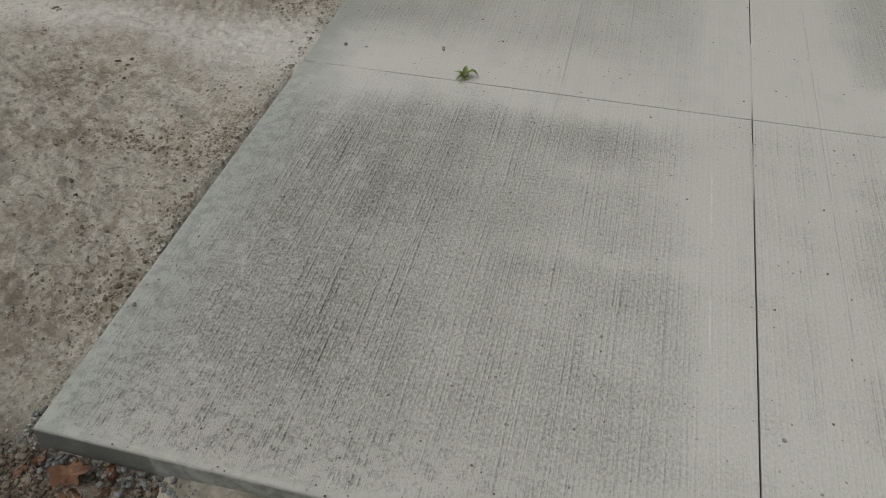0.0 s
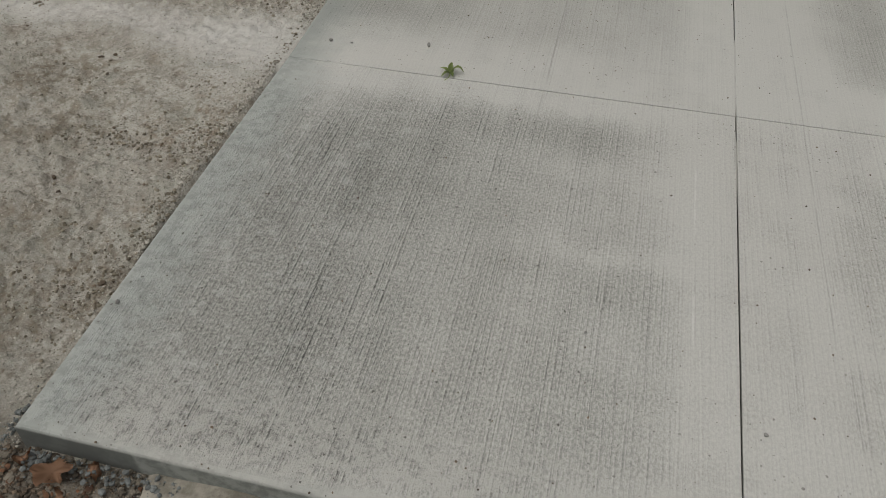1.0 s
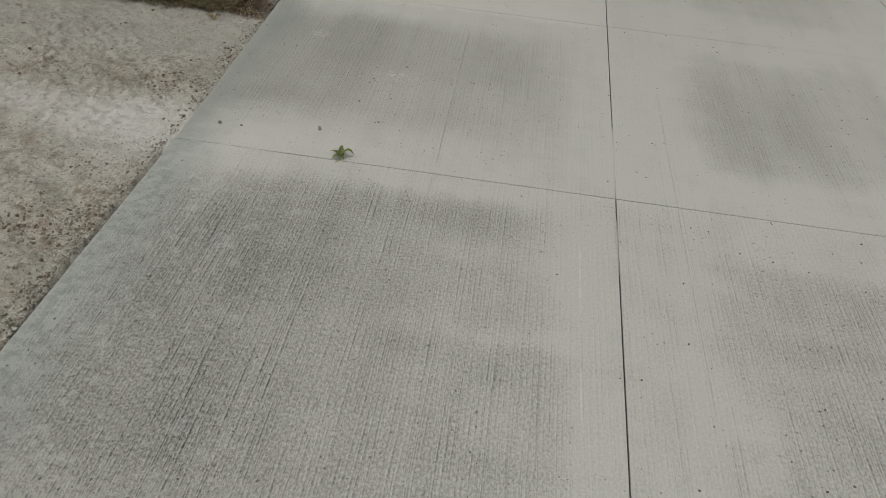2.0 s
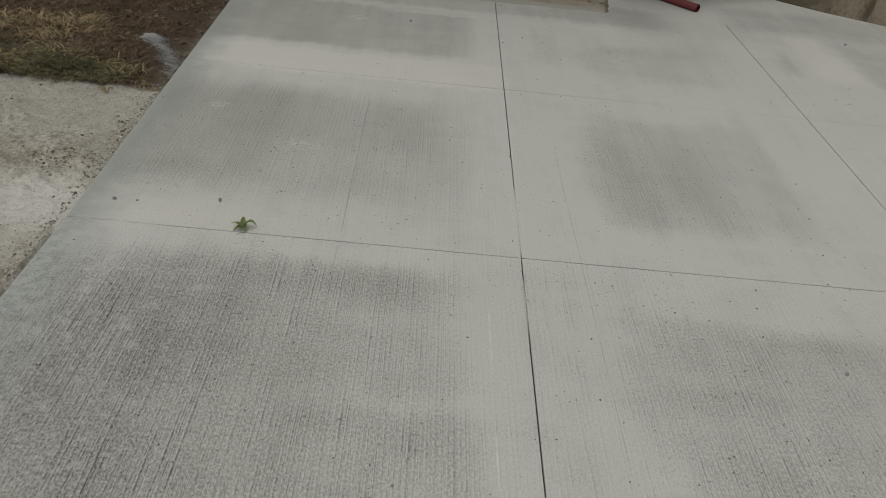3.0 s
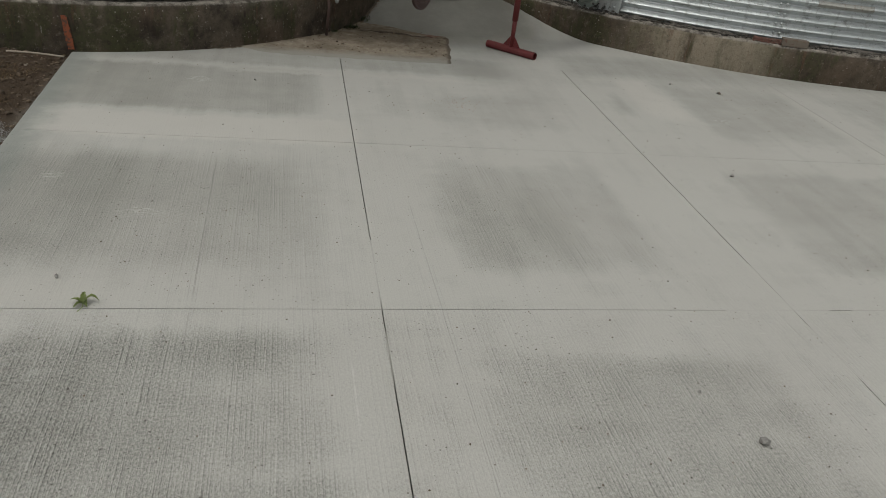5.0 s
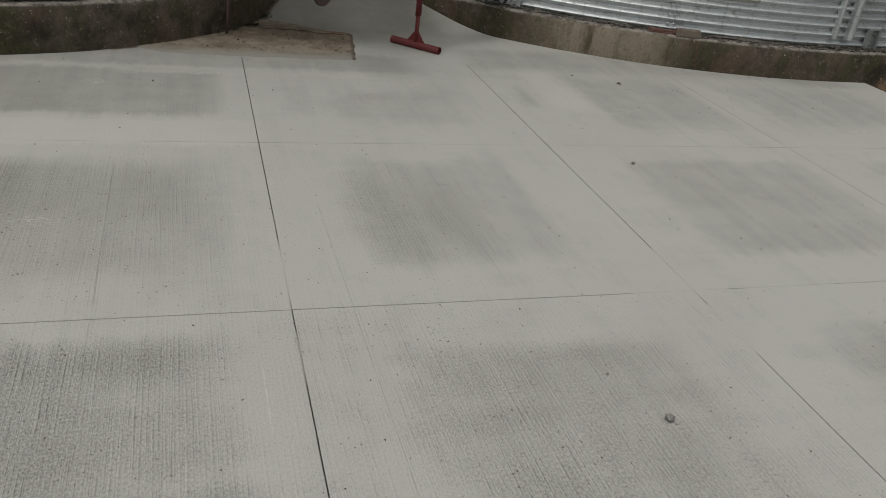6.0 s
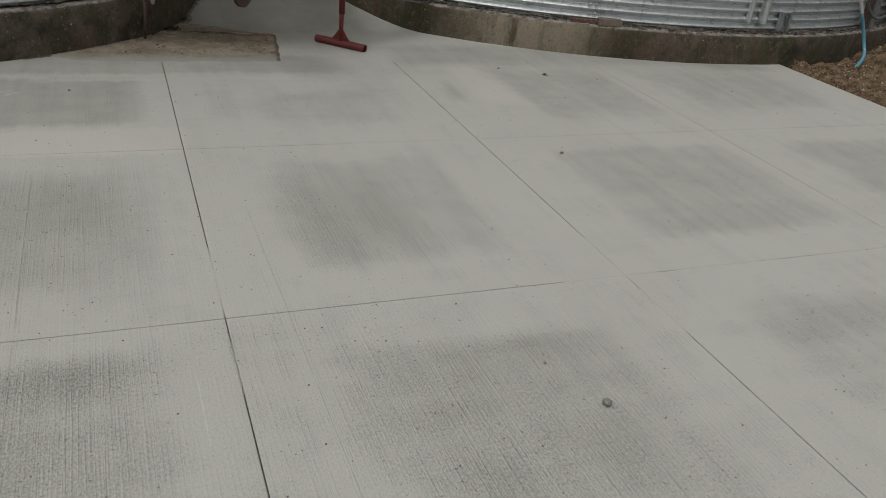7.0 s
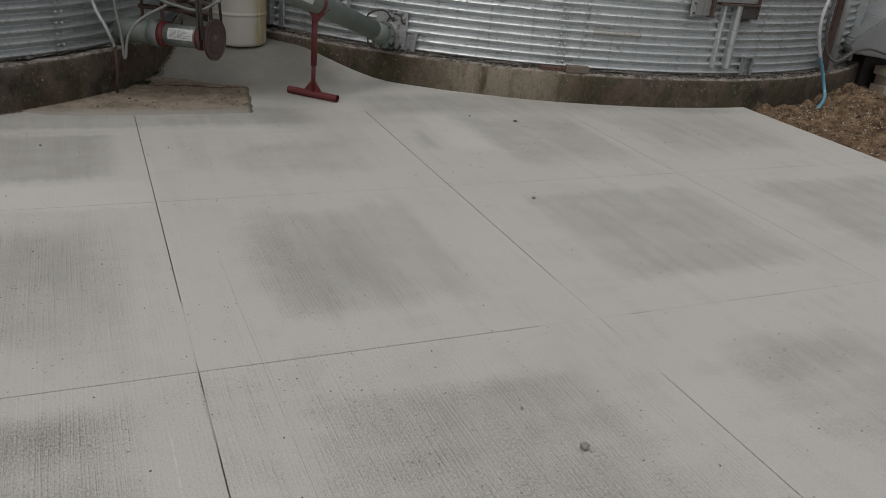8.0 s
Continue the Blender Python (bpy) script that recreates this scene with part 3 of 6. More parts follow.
def raw(name, verts, faces, material, smooth=False):
    me = bpy.data.meshes.new(name)
    me.from_pydata(verts, [], faces)
    me.materials.append(material)
    if smooth:
        me.shade_smooth()
    return new(name, me)


def part(name, bm, material, parent, label="", smooth=False):
    ob = mesh(name, bm, material, smooth)
    ob.parent = parent
    ob.matrix_parent_inverse = parent.matrix_world.inverted()
    return tagged(ob, label)


def thing(name, at, label, category, group="", kind=""):
    ob = new(name)
    ob.empty_display_size = 0.1
    ob.matrix_world = at if isinstance(at, Matrix) else Matrix.Translation(at)
    bpy.context.view_layer.update()
    return tagged(ob, label, category, group, kind)


def box(bm, lo, hi, bevel=0.0, m=None):
    c = [(a + b) / 2 for a, b in zip(lo, hi)]
    s = [b - a for a, b in zip(lo, hi)]
    t = Matrix.Translation(c) @ Matrix.Diagonal((*s, 1))
    r = bmesh.ops.create_cube(bm, size=1, matrix=(m or Matrix()) @ t)
    if bevel:
        edges = {e for v in r["verts"] for e in v.link_edges}
        bmesh.ops.bevel(bm, geom=list(edges), offset=bevel, segments=2, affect="EDGES", profile=0.6)
    return bm


def tube(bm, points, radius, sides=12, caps=True):
    """A round tube along points; radius is one number or one for each point."""
    pts = [Vector(p) for p in points]
    rad = radius if isinstance(radius, (list, tuple)) else [radius] * len(pts)
    rings, side = [], None
    for i, p in enumerate(pts):
        d = (pts[min(i + 1, len(pts) - 1)] - pts[max(i - 1, 0)]).normalized()
        if side is None:
            side = d.orthogonal().normalized()
        side = (side - d * side.dot(d)).normalized()
        up = d.cross(side)
        rings.append([bm.verts.new(p + rad[i] * (math.cos(a) * side + math.sin(a) * up)) for a in [math.tau * k / sides for k in range(sides)]])
    for a, b in zip(rings, rings[1:]):
        for k in range(sides):
            bm.faces.new((a[k], a[(k + 1) % sides], b[(k + 1) % sides], b[k]))
    if caps:
        bm.faces.new(rings[0][::-1])
        bm.faces.new(rings[-1])
    return bm


def curve(points, steps=8):
    """A smooth line through points (Catmull-Rom)."""
    p = [Vector(q) for q in points]
    p = [2 * p[0] - p[1]] + p + [2 * p[-1] - p[-2]]
    out = []
    for a, b, c, d in zip(p, p[1:], p[2:], p[3:]):
        for k in range(steps):
            t = k / steps
            out.append(0.5 * (2 * b + (c - a) * t + (2 * a - 5 * b + 4 * c - d) * t * t + (3 * b - a - 3 * c + d) * t ** 3))
    return out + [p[-2]]


def lathe(bm, profile, sides=48, m=None):
    """A turned shape: (radius, height) pairs round the z axis."""
    m = m or Matrix()
    rings = [[bm.verts.new(m @ Vector((r * math.cos(math.tau * k / sides), r * math.sin(math.tau * k / sides), z))) for k in range(sides)] for r, z in profile]
    for a, b in zip(rings, rings[1:]):
        for k in range(sides):
            bm.faces.new((a[k], a[(k + 1) % sides], b[(k + 1) % sides], b[k]))
    bm.faces.new(rings[0][::-1])
    bm.faces.new(rings[-1])
    return bm


def along(a, b):
    """The pose at a whose z axis points to b."""
    d = Vector(b) - Vector(a)
    return Matrix.Translation(a) @ d.to_track_quat("Z", "Y").to_matrix().to_4x4()


def rock(bm, at, size, flat=0.7, rng=random):
    r = bmesh.ops.create_icosphere(bm, subdivisions=1, radius=1)
    s = Matrix.LocRotScale(at, Euler((rng.random() * 0.5, rng.random() * 0.5, rng.random() * 6.3)), (size * rng.uniform(0.7, 1.2), size * rng.uniform(0.6, 1.0), size * flat * rng.uniform(0.7, 1.1)))
    for v in r["verts"]:
        v.co = s @ (v.co * rng.uniform(0.78, 1.15))


ICO = bmesh.new()
bmesh.ops.create_icosphere(ICO, subdivisions=1, radius=1)
ICO_V = np.array([v.co[:] for v in ICO.verts])
ICO_F = np.array([[v.index for v in f.verts] for f in ICO.faces])
ICO.free()


def rubble(name, places, material, seed, flat=0.7):
    """Many small stones in one mesh: places are rows of x, y, z, size."""
    rng = np.random.default_rng(seed)
    places = np.array(places)
    k = len(places)
    jag = rng.uniform(0.72, 1.2, (k, len(ICO_V), 1))
    ax = rng.uniform(0.65, 1.15, (k, 1, 3)) * np.array([1, 1, flat])
    ang = rng.uniform(0, math.tau, k)
    v = ICO_V[None] * jag * ax * places[:, None, 3:4]
    c, s = np.cos(ang)[:, None], np.sin(ang)[:, None]
    v = np.stack([v[..., 0] * c - v[..., 1] * s, v[..., 0] * s + v[..., 1] * c, v[..., 2]], -1) + places[:, None, :3]
    f = (ICO_F[None] + (np.arange(k) * len(ICO_V))[:, None, None]).reshape(-1, 3)
    return raw(name, v.reshape(-1, 3).tolist(), f.tolist(), material)


# ---- plan ----
X0, J1, J2, J3, X4 = -1.83, 0.0, 1.83, 3.69, 5.88
Y0, T1, T2, T3 = -1.888, 0.0, 1.815, 3.64
LEFT_BIN, LEFT_R, LEFT_H = (-2.35, 6.34), 3.0, 0.344
RIGHT_BIN, RIGHT_R, RIGHT_H = (5.547, 8.555), 5.0, 0.281
LEDGE = 0.14
PITCH = 0.0823


def smooth(x, a, b):
    t = min(max((x - a) / (b - a), 0.0), 1.0)
    return t * t * (3 - 2 * t)


def soil_height(x, y):
    """The height of the ground sheet."""
    v = Vector((x, y, 0))
    torn = smooth(noise.noise(v * 1.3 + Vector((3, 7, 0))) + 0.35 * smooth(y, 0.2, -1.0), -0.15, 0.45)
    crumb = 0.016 * max(noise.noise(v * 19.0), 0.0) + 0.011 * max(noise.noise(v * 41.0), -0.1) + 0.006 * noise.noise(v * 75.0)
    rough = 0.016 * noise.noise(v * 2.3) + 0.013 * noise.noise(v * 7.0) + (0.004 + 0.012 * smooth(y, 0.2, -0.5)) * noise.noise(v * 13.0) + crumb * (0.7 + 1.3 * torn) * smooth(x, -1.0, -1.8)
    near = smooth(abs(x) + abs(y), 40, 12)
    low = -0.10 + 0.085 * smooth(y, -1.95, -0.9)
    z = low + rough * near * (0.45 + 0.55 * smooth(x, -1.86, -2.2))
    if x < -1.8:
        turf = smooth(y, 1.30, 1.55)
        z += turf * (0.03 * noise.noise(v * 3.1) + 0.02 * noise.noise(v * 13) + 0.035 * smooth(x, -1.95, -2.5) - 0.03 * smooth(x, -2.1, -1.85))
    if -1.846 < x < -1.815 and -1.95 < y < 0.0:
        z -= 0.035 * smooth(y, 0.0, -0.15) * (0.6 + 0.8 * noise.noise(v * 6))
    if -1.815 - 0.028 * max(y, 0.0) < x < 5.865 and y > -1.87:
        z = -0.16
    if x >= 5.865:
        lump = 1 + 0.35 * noise.noise(v * 3.4)
        z = -0.035 + near * rough + 0.080 * noise.noise(v * 4.3) * near + 0.075 * noise.noise(v * 9) * near
        z += 0.020 * noise.noise(v * 21) * near + 0.010 * noise.noise(v * 43) * near
        z += lump * (0.27 * math.exp(-((x - 7.30) ** 2 + (y - 3.42) ** 2) / 0.095) + 0.10 * math.exp(-((x - 7.25) ** 2 + (y - 2.85) ** 2) / 0.22) + 0.05 * math.exp(-((x - 6.6) ** 2 + (y - 3.1) ** 2) / 0.10))
        z -= 0.03 * smooth(x, 6.1, 5.87)
    return z


def steps(*spans):
    out = []
    for a, b, d in spans:
        k = max(int(round((b - a) / d)), 1)
        out += [a + (b - a) * i / k for i in range(k)]
    return out + [spans[-1][1]]


def ground():
    xs = steps((-600, -60, 90), (-60, -12, 8), (-12, -5, 0.7), (-5, -3.5, 0.04), (-3.5, -1.856, 0.0105), (-1.856, -1.80, 0.014), (-1.80, 5.85, 0.45), (5.85, 5.88, 0.015), (5.88, 8.2, 0.020), (8.2, 9.6, 0.08), (9.6, 14, 0.6), (14, 60, 8), (60, 600, 90))
    ys = steps((-600, -60, 90), (-60, -12, 8), (-12, -3.2, 0.7), (-3.2, -2.4, 0.05), (-2.4, 1.5, 0.0115), (1.5, 3.9, 0.022), (3.9, 5.5, 0.08), (5.5, 14, 0.7), (14, 60, 8), (60, 600, 90))
    verts = [(x, y, soil_height(x, y)) for y in ys for x in xs]
    w = len(xs)
    faces = [(j * w + i, j * w + i + 1, (j + 1) * w + i + 1, (j + 1) * w + i) for j in range(len(ys) - 1) for i in range(w - 1)]
    return tagged(raw("ground", verts, faces, M_GROUND, True), "bare gravel and soil with torn turf", "ground", kind="structure")


ground()


def bolt_mesh():
    bm = bmesh.new()
    lathe(bm, [(0.014, -0.004), (0.014, 0.002), (0.0105, 0.003), (0.0095, 0.008), (0.006, 0.012)], 8)
    me = bpy.data.meshes.new("bolt")
    bmesh.ops.recalc_face_normals(bm, faces=bm.faces)
    bm.to_mesh(me)
    bm.free()
    me.materials.append(M_GALV_LOW)
    return me


BOLT = bolt_mesh()


def ridge(z, top):
    """How far the corrugated sheet stands out at a height: straight slopes between rounded crests."""
    a = math.tau * (top - z) / PITCH
    return 0.0190 * (math.cos(a) + math.cos(3 * a) / 10)


def bin_wall(centre, radius, z0, z1, part_name, parent, sheet, segs=200, per=12):
    """One ring of corrugated sheet."""
    rows = max(int(round((z1 - z0) / PITCH * per)), 2)
    verts, faces = [], []
    for j in range(rows + 1):
        z = z0 + (z1 - z0) * j / rows
        r = radius + ridge(z, z1)
        for i in range(segs):
            a = math.tau * i / segs
            verts.append((centre[0] + r * math.cos(a), centre[1] + r * math.sin(a), z))
    for j in range(rows):
        for i in range(segs):
            k = (i + 1) % segs
            faces.append((j * segs + i, j * segs + k, (j + 1) * segs + k, (j + 1) * segs + i))
    ob = raw(part_name, verts, faces, sheet, True)
    ob.parent = parent
    ob.matrix_parent_inverse = parent.matrix_world.inverted()
    return ob


def foundation(centre, radius, height, parent):
    """A ring beam with chipped, uneven edges."""
    segs = 260
    prof = [(radius - 1.2, -0.4), (radius, -0.4), (radius, 0.02), (radius + 0.002, height * 0.5), (radius, height - 0.018), (radius - 0.014, height), (radius - 0.09, height + 0.004), (radius - 1.2, height + 0.004)]
    verts, faces = [], []
    for j, (r, z) in enumerate(prof):
        for i in range(segs):
            a = math.tau * i / segs
            q = Vector((math.cos(a) * 9, math.sin(a) * 9, z * 9))
            dr = 0.008 * noise.noise(q) + 0.004 * noise.noise(q * 4)
            dz = (0.008 * noise.noise(q * 3 + Vector((5, 1, 2)))) if 4 <= j <= 5 else 0
            verts.append((centre[0] + (r + dr) * math.cos(a), centre[1] + (r + dr) * math.sin(a), z + dz))
    for j in range(len(prof) - 1):
        for i in range(segs):
            k = (i + 1) % segs
            faces.append((j * segs + i, j * segs + k, (j + 1) * segs + k, (j + 1) * segs + i))
    ob = raw("foundation", verts, faces, M_FOUND, True)
    ob.parent = parent
    ob.matrix_parent_inverse = parent.matrix_world.inverted()
    return tagged(ob, "stained old concrete ring foundation with moss")


def sealant(centre, radius, z, parent, seed, strands):
    """The cracked bead of sealant where the wall meets the foundation."""
    bm = bmesh.new()
    for strand in range(strands):
        pts, rad = [], []
        for i in range(1101):
            a = -math.pi * i / 1100
            q = Vector((math.cos(a) * 14, math.sin(a) * 14, strand * 7.7 + seed))
            r = radius + 0.020 * strand + 0.016 * noise.noise(q) + 0.010 * noise.noise(q * 5)
            pts.append((centre[0] + r * math.cos(a), centre[1] + r * math.sin(a), z + 0.010 + 0.012 * noise.noise(q * 2.3) - 0.007 * strand))
            rad.append(max(0.0015, 0.007 + 0.012 * noise.noise(q * 2.1) + 0.012 * noise.noise(q * 7)))
        tube(bm, pts, rad, 4)
    part("sealant", bm, M_TAR, parent, "cracked dark sealant with crumbs")


def place_bolts(parent, centre, radius, spots):
    for a, z in spots:
        ob = new("bolt", BOLT)
        ob.parent = parent
        ob.matrix_parent_inverse = parent.matrix_world.inverted()
        p = (centre[0] + radius * math.cos(a), centre[1] + radius * math.sin(a), z)
        ob.matrix_basis = along(p, (p[0] + math.cos(a), p[1] + math.sin(a), z))


def grain_bin(centre, radius, height, label, seams, first, seed, ledge, sheet):
    g = thing("grain_bin", (*centre, 0), label, "grain bin", "grain bins")
    foundation(centre, radius, height, g)
    wall = radius - ledge
    z0 = height + 0.045
    z1 = z0 + first * PITCH
    top = z1 + 10 * PITCH * 6
    bin_wall(centre, wall, height + 0.010, z1, "wall_ring", g, sheet)
    z = z1
    for k in range(6):
        bin_wall(centre, wall, z, z + 10 * PITCH, "wall_ring", g, sheet, per=10 if k < 2 else 4)
        z += 10 * PITCH
    bm = bmesh.new()
    lathe(bm, [(wall + 0.10, top - 0.05), (wall + 0.12, top), (0.4, top + wall * 0.55), (0.38, top + wall * 0.55 + 0.15)], 96, Matrix.Translation((*centre, 0)))
    part("roof", bm, M_GALV_DARK, g, "ribbed conical steel roof")
    sealant(centre, wall + 0.010, height + 0.012, g, seed, 1 if ledge < 0.1 else 2)
    spots = []
    for deg in seams:
        a = radians(deg)
        zz = z0 + PITCH * 0.5
        while zz < z1 + 1.0:
            for da in (-0.026, 0.026):
                spots.append((a + da / wall, zz))
            zz += PITCH
    lo = radians(-150)
    while lo < radians(-35):
        spots.append((lo, z1))
        lo += 0.305 / wall
    place_bolts(g, centre, wall + 0.019, spots)
    return g


left_bin = grain_bin(LEFT_BIN, LEFT_R, LEFT_H, "corrugated galvanised steel grain bin on a dark stained foundation", (-50.1, -95), 8, 3, 0.075, M_GALV_LOW)
right_bin = grain_bin(RIGHT_BIN, RIGHT_R, RIGHT_H, "large corrugated galvanised steel grain bin on a mossy foundation", (-110.2,), 6, 8, LEDGE, M_GALV)


def wall_sticker(bin_thing, deg0, deg1, z0, z1):
    """A faded strip stuck over one ridge of the sheet."""
    bm = bmesh.new()
    wall = RIGHT_R - LEDGE
    top = RIGHT_H + 0.045 + 6 * PITCH
    rows = []
    for j in range(9):
        z = z0 + (z1 - z0) * j / 8
        r = wall + ridge(z, top) + 0.003
        rows.append([bm.verts.new((RIGHT_BIN[0] + r * math.cos(radians(deg0 + (deg1 - deg0) * k / 16)), RIGHT_BIN[1] + r * math.sin(radians(deg0 + (deg1 - deg0) * k / 16)), z)) for k in range(17)])
    for p, q in zip(rows, rows[1:]):
        for k in range(16):
            bm.faces.new((p[k], p[k + 1], q[k + 1], q[k]))
    part("sticker", bm, M_STICKER, bin_thing, "faded tan sticker with unreadable print")


wall_sticker(right_bin, -106.9, -101.2, 0.627, 0.682)


def pad():
    """The sawn concrete pad: one panel for each bay between the joints."""
    p = thing("pavement", (0, 0, 0), "newly poured broom-finished concrete pad with sawn joints", "pavement", kind="structure")
    cols = [(X0, J1, 0.0, 0.0029), (J1, J2, 0.0029, 0.0027), (J2, J3, 0.0027, 0.0021), (J3, X4, 0.0021, 0.0)]
    rows = [(Y0, T1, 0.0, 0.0024), (T1, T2, 0.0024, 0.0019), (T2, T3, 0.0019, 0.0003)]
    for xa, xb, ga, gb in cols:
        for ya, yb, ha, hb in rows:
            bm = bmesh.new()
            box(bm, (xa + ga, ya + ha, -0.13), (xb - gb, yb - hb, 0.0))
            if xa == X0:
                for v in bm.verts:
                    if abs(v.co.x - X0) < 1e-4:
                        v.co.x -= 0.028 * max(v.co.y, 0.0)
            edges = [e for e in bm.edges if all(abs(v.co.z) < 1e-6 for v in e.verts)]
            outer = [e for e in edges if all(v.co.x < X0 + 1e-4 for v in e.verts) or all(abs(v.co.y - Y0) < 1e-4 for v in e.verts) or all(abs(v.co.x - X4) < 1e-4 for v in e.verts)]
            bmesh.ops.bevel(bm, geom=outer, offset=0.016, segments=4, affect="EDGES", profile=0.5)
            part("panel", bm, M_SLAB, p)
    # saw cuts, choked with dust over some stretches: from, to, how full
    cuts = [
        (True, J1, Y0 + 0.02, T3, 0.0029, ((-0.46, -0.13, 0.50), (0.05, 0.62, 0.66), (0.62, 0.90, 0.3))),
        (True, J2, Y0 + 0.02, T3, 0.0027, ((-0.48, -0.10, 0.85), (-0.10, 0.45, 0.72), (0.45, 0.75, 0.35))),
        (True, J3, Y0 + 0.02, T3, 0.0021, ((-0.60, 0.60, 0.8), (0.6, 1.4, 0.45), (1.4, 3.2, 0.30), (3.2, 3.7, 0.8))),
        (False, T1, X0 + 0.02, X4 - 0.02, 0.0024, ((-1.83, -1.45, 0.72), (-0.45, -0.10, 0.55), (0.75, 1.00, 0.4), (1.50, 2.02, 1.0), (2.02, 2.12, 0.55), (2.12, 2.62, 1.0), (2.62, 5.8, 0.75))),
        (False, T2, X0 + 0.02, X4 - 0.02, 0.0019, ((-0.60, -0.05, 0.55), (0.05, 0.90, 0.5), (0.90, 2.40, 1.0), (2.40, 3.40, 0.78), (3.40, 3.72, 0.3), (3.72, 5.8, 0.75))),
    ]
    for along_y, at, lo, hi, half, stretches in cuts:
        verts, faces = [], []
        k = int((hi - lo) / 0.02)
        for i in range(k + 1):
            s = lo + (hi - lo) * i / k
            q = Vector((s * 1.9, at * 3.1, 4.0 + along_y))
            fill = max(full * smooth(s, a - 0.10, a + 0.06) * smooth(s, b + 0.10, b - 0.06) for a, b, full in stretches)
            fill += 0.16 * noise.noise(q) + 0.20 * noise.noise(q * 7)
            z = -0.020 + 0.0194 * smooth(fill, 0.05, 0.80)
            for o in (-half - 0.001, half + 0.001):
                verts.append((at + o, s, z) if along_y else (s, at + o, z))
        faces = [(2 * i, 2 * i + 1, 2 * i + 3, 2 * i + 2) for i in range(k)]
        ob = raw("joint_fill", verts, faces, M_FILL)
        ob.parent = p
        tagged(ob, "dust lying in a sawn joint")
    return p


def apron_height(x, y):
    return 0.20 * smooth(y, 4.62, 5.45) + 0.002 * noise.noise(Vector((x * 3, y * 3, 0)))


def apron():
    xs = steps((-1.2, 3.7, 0.06), (3.7, 5.88, 0.3))
    ys = steps((T3 + 0.0003, 8.0, 0.06))
    w = len(xs)
    verts = [(x, y, apron_height(x, y) if j else 0.0) for j, y in enumerate(ys) for x in xs]
    faces = [(j * w + i, j * w + i + 1, (j + 1) * w + i + 1, (j + 1) * w + i) for j in range(len(ys) - 1) for i in range(w - 1)]
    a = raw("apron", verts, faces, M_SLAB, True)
    sol = a.modifiers.new("thickness", "SOLIDIFY")
    sol.thickness, sol.offset, sol.use_rim = 0.12, -1, False
    tagged(a, "concrete apron ramping up between the two bins", "pavement", kind="structure")


pad()
apron()


def spill():
    """A tongue of concrete that ran out under the form and set at the slab's foot."""
    xs = steps((-1.50, 1.2, 0.03))
    ys = steps((-2.14, -1.86, 0.02))
    w = len(xs)
    verts = []
    for y in ys:
        for x in xs:
            q = Vector((x, y, 2.0))
            reach = smooth(y, -2.10 + 0.05 * noise.noise(q * 5), -2.00 + 0.05 * noise.noise(q * 5)) * smooth(x, -1.49 + 0.02 * noise.noise(q * 9), -1.44 + 0.03 * noise.noise(q * 9))
            verts.append((x, y, -0.13 + reach * (0.056 + 0.010 * noise.noise(q * 6) + 0.003 * noise.noise(q * 25))))
    faces = [(j * w + i, j * w + i + 1, (j + 1) * w + i + 1, (j + 1) * w + i) for j in range(len(ys) - 1) for i in range(w - 1)]
    n = Nodes("set_concrete_spill")
    c = n.mix(n.ramp(n.noise(9, 6, 0.7), 0.34, 0.64), (0.150, 0.138, 0.108), (0.31, 0.288, 0.238))
    c = n.mix(n.ramp(n.noise(40, 6, 0.75), 0.55, 0.66, 0, 0.6), c, (0.13, 0.115, 0.09))
    m = n.done(c, 0.92, 0.0, n.bump(n.noise(60, 6, 0.7), 0.6, 0.005), 0.2)
    tagged(raw("concrete_spill", verts, faces, m, True), "set tongue of spilt concrete at the slab's foot", "concrete", kind="structure")


spill()


# ---- things ----
def auger_stand():
    base_l, base_r = Vector((1.327, 4.277, 0.032)), Vector((1.667, 3.923, 0.032))
    mid = (base_l + base_r) / 2
    s = thing("auger_stand", (mid.x, mid.y, 0), "dull red steel T-shaped stand propping the unloading auger", "stand")
    bm = bmesh.new()
    d = (base_r - base_l).normalized()
    tube(bm, [base_l, base_r], 0.032, 20, caps=False)
    tube(bm, [base_r, base_l], 0.026, 20, caps=False)
    part("foot_pipe", bm, M_RED, s, "open red steel pipe foot", True)
    bm = bmesh.new()
    tube(bm, [mid, mid + Vector((0, 0, 0.34))], 0.019, 16)
    part("inner_post", bm, M_RED, s, "", True)
    bm = bmesh.new()
    tube(bm, [mid + Vector((0, 0, 0.25)), mid + Vector((0, 0, 0.70))], 0.026, 16)
    part("outer_post", bm, M_RED, s, "", True)
    for side in (-1, 1):
        bm = bmesh.new()
        a = mid + Vector((0, 0, 0.03))
        tri = [a + d * side * 0.018, a + d * side * 0.085, a + d * side * 0.02 + Vector((0, 0, 0.085))]
        n = d.cross(Vector((0, 0, 1))) * 0.005
        f = [bm.verts.new(p + n) for p in tri]
        b = [bm.verts.new(p - n) for p in tri]
        bm.faces.new(f)
        bm.faces.new(b[::-1])
        for k in range(3):
            bm.faces.new((f[k], b[k], b[(k + 1) % 3], f[(k + 1) % 3]))
        part("gusset", bm, M_RED, s)
    return s


auger_stand()

TUBE_A, TUBE_B = Vector((2.285, 4.605, 0.466)), Vector((1.50, 4.10, 0.80))


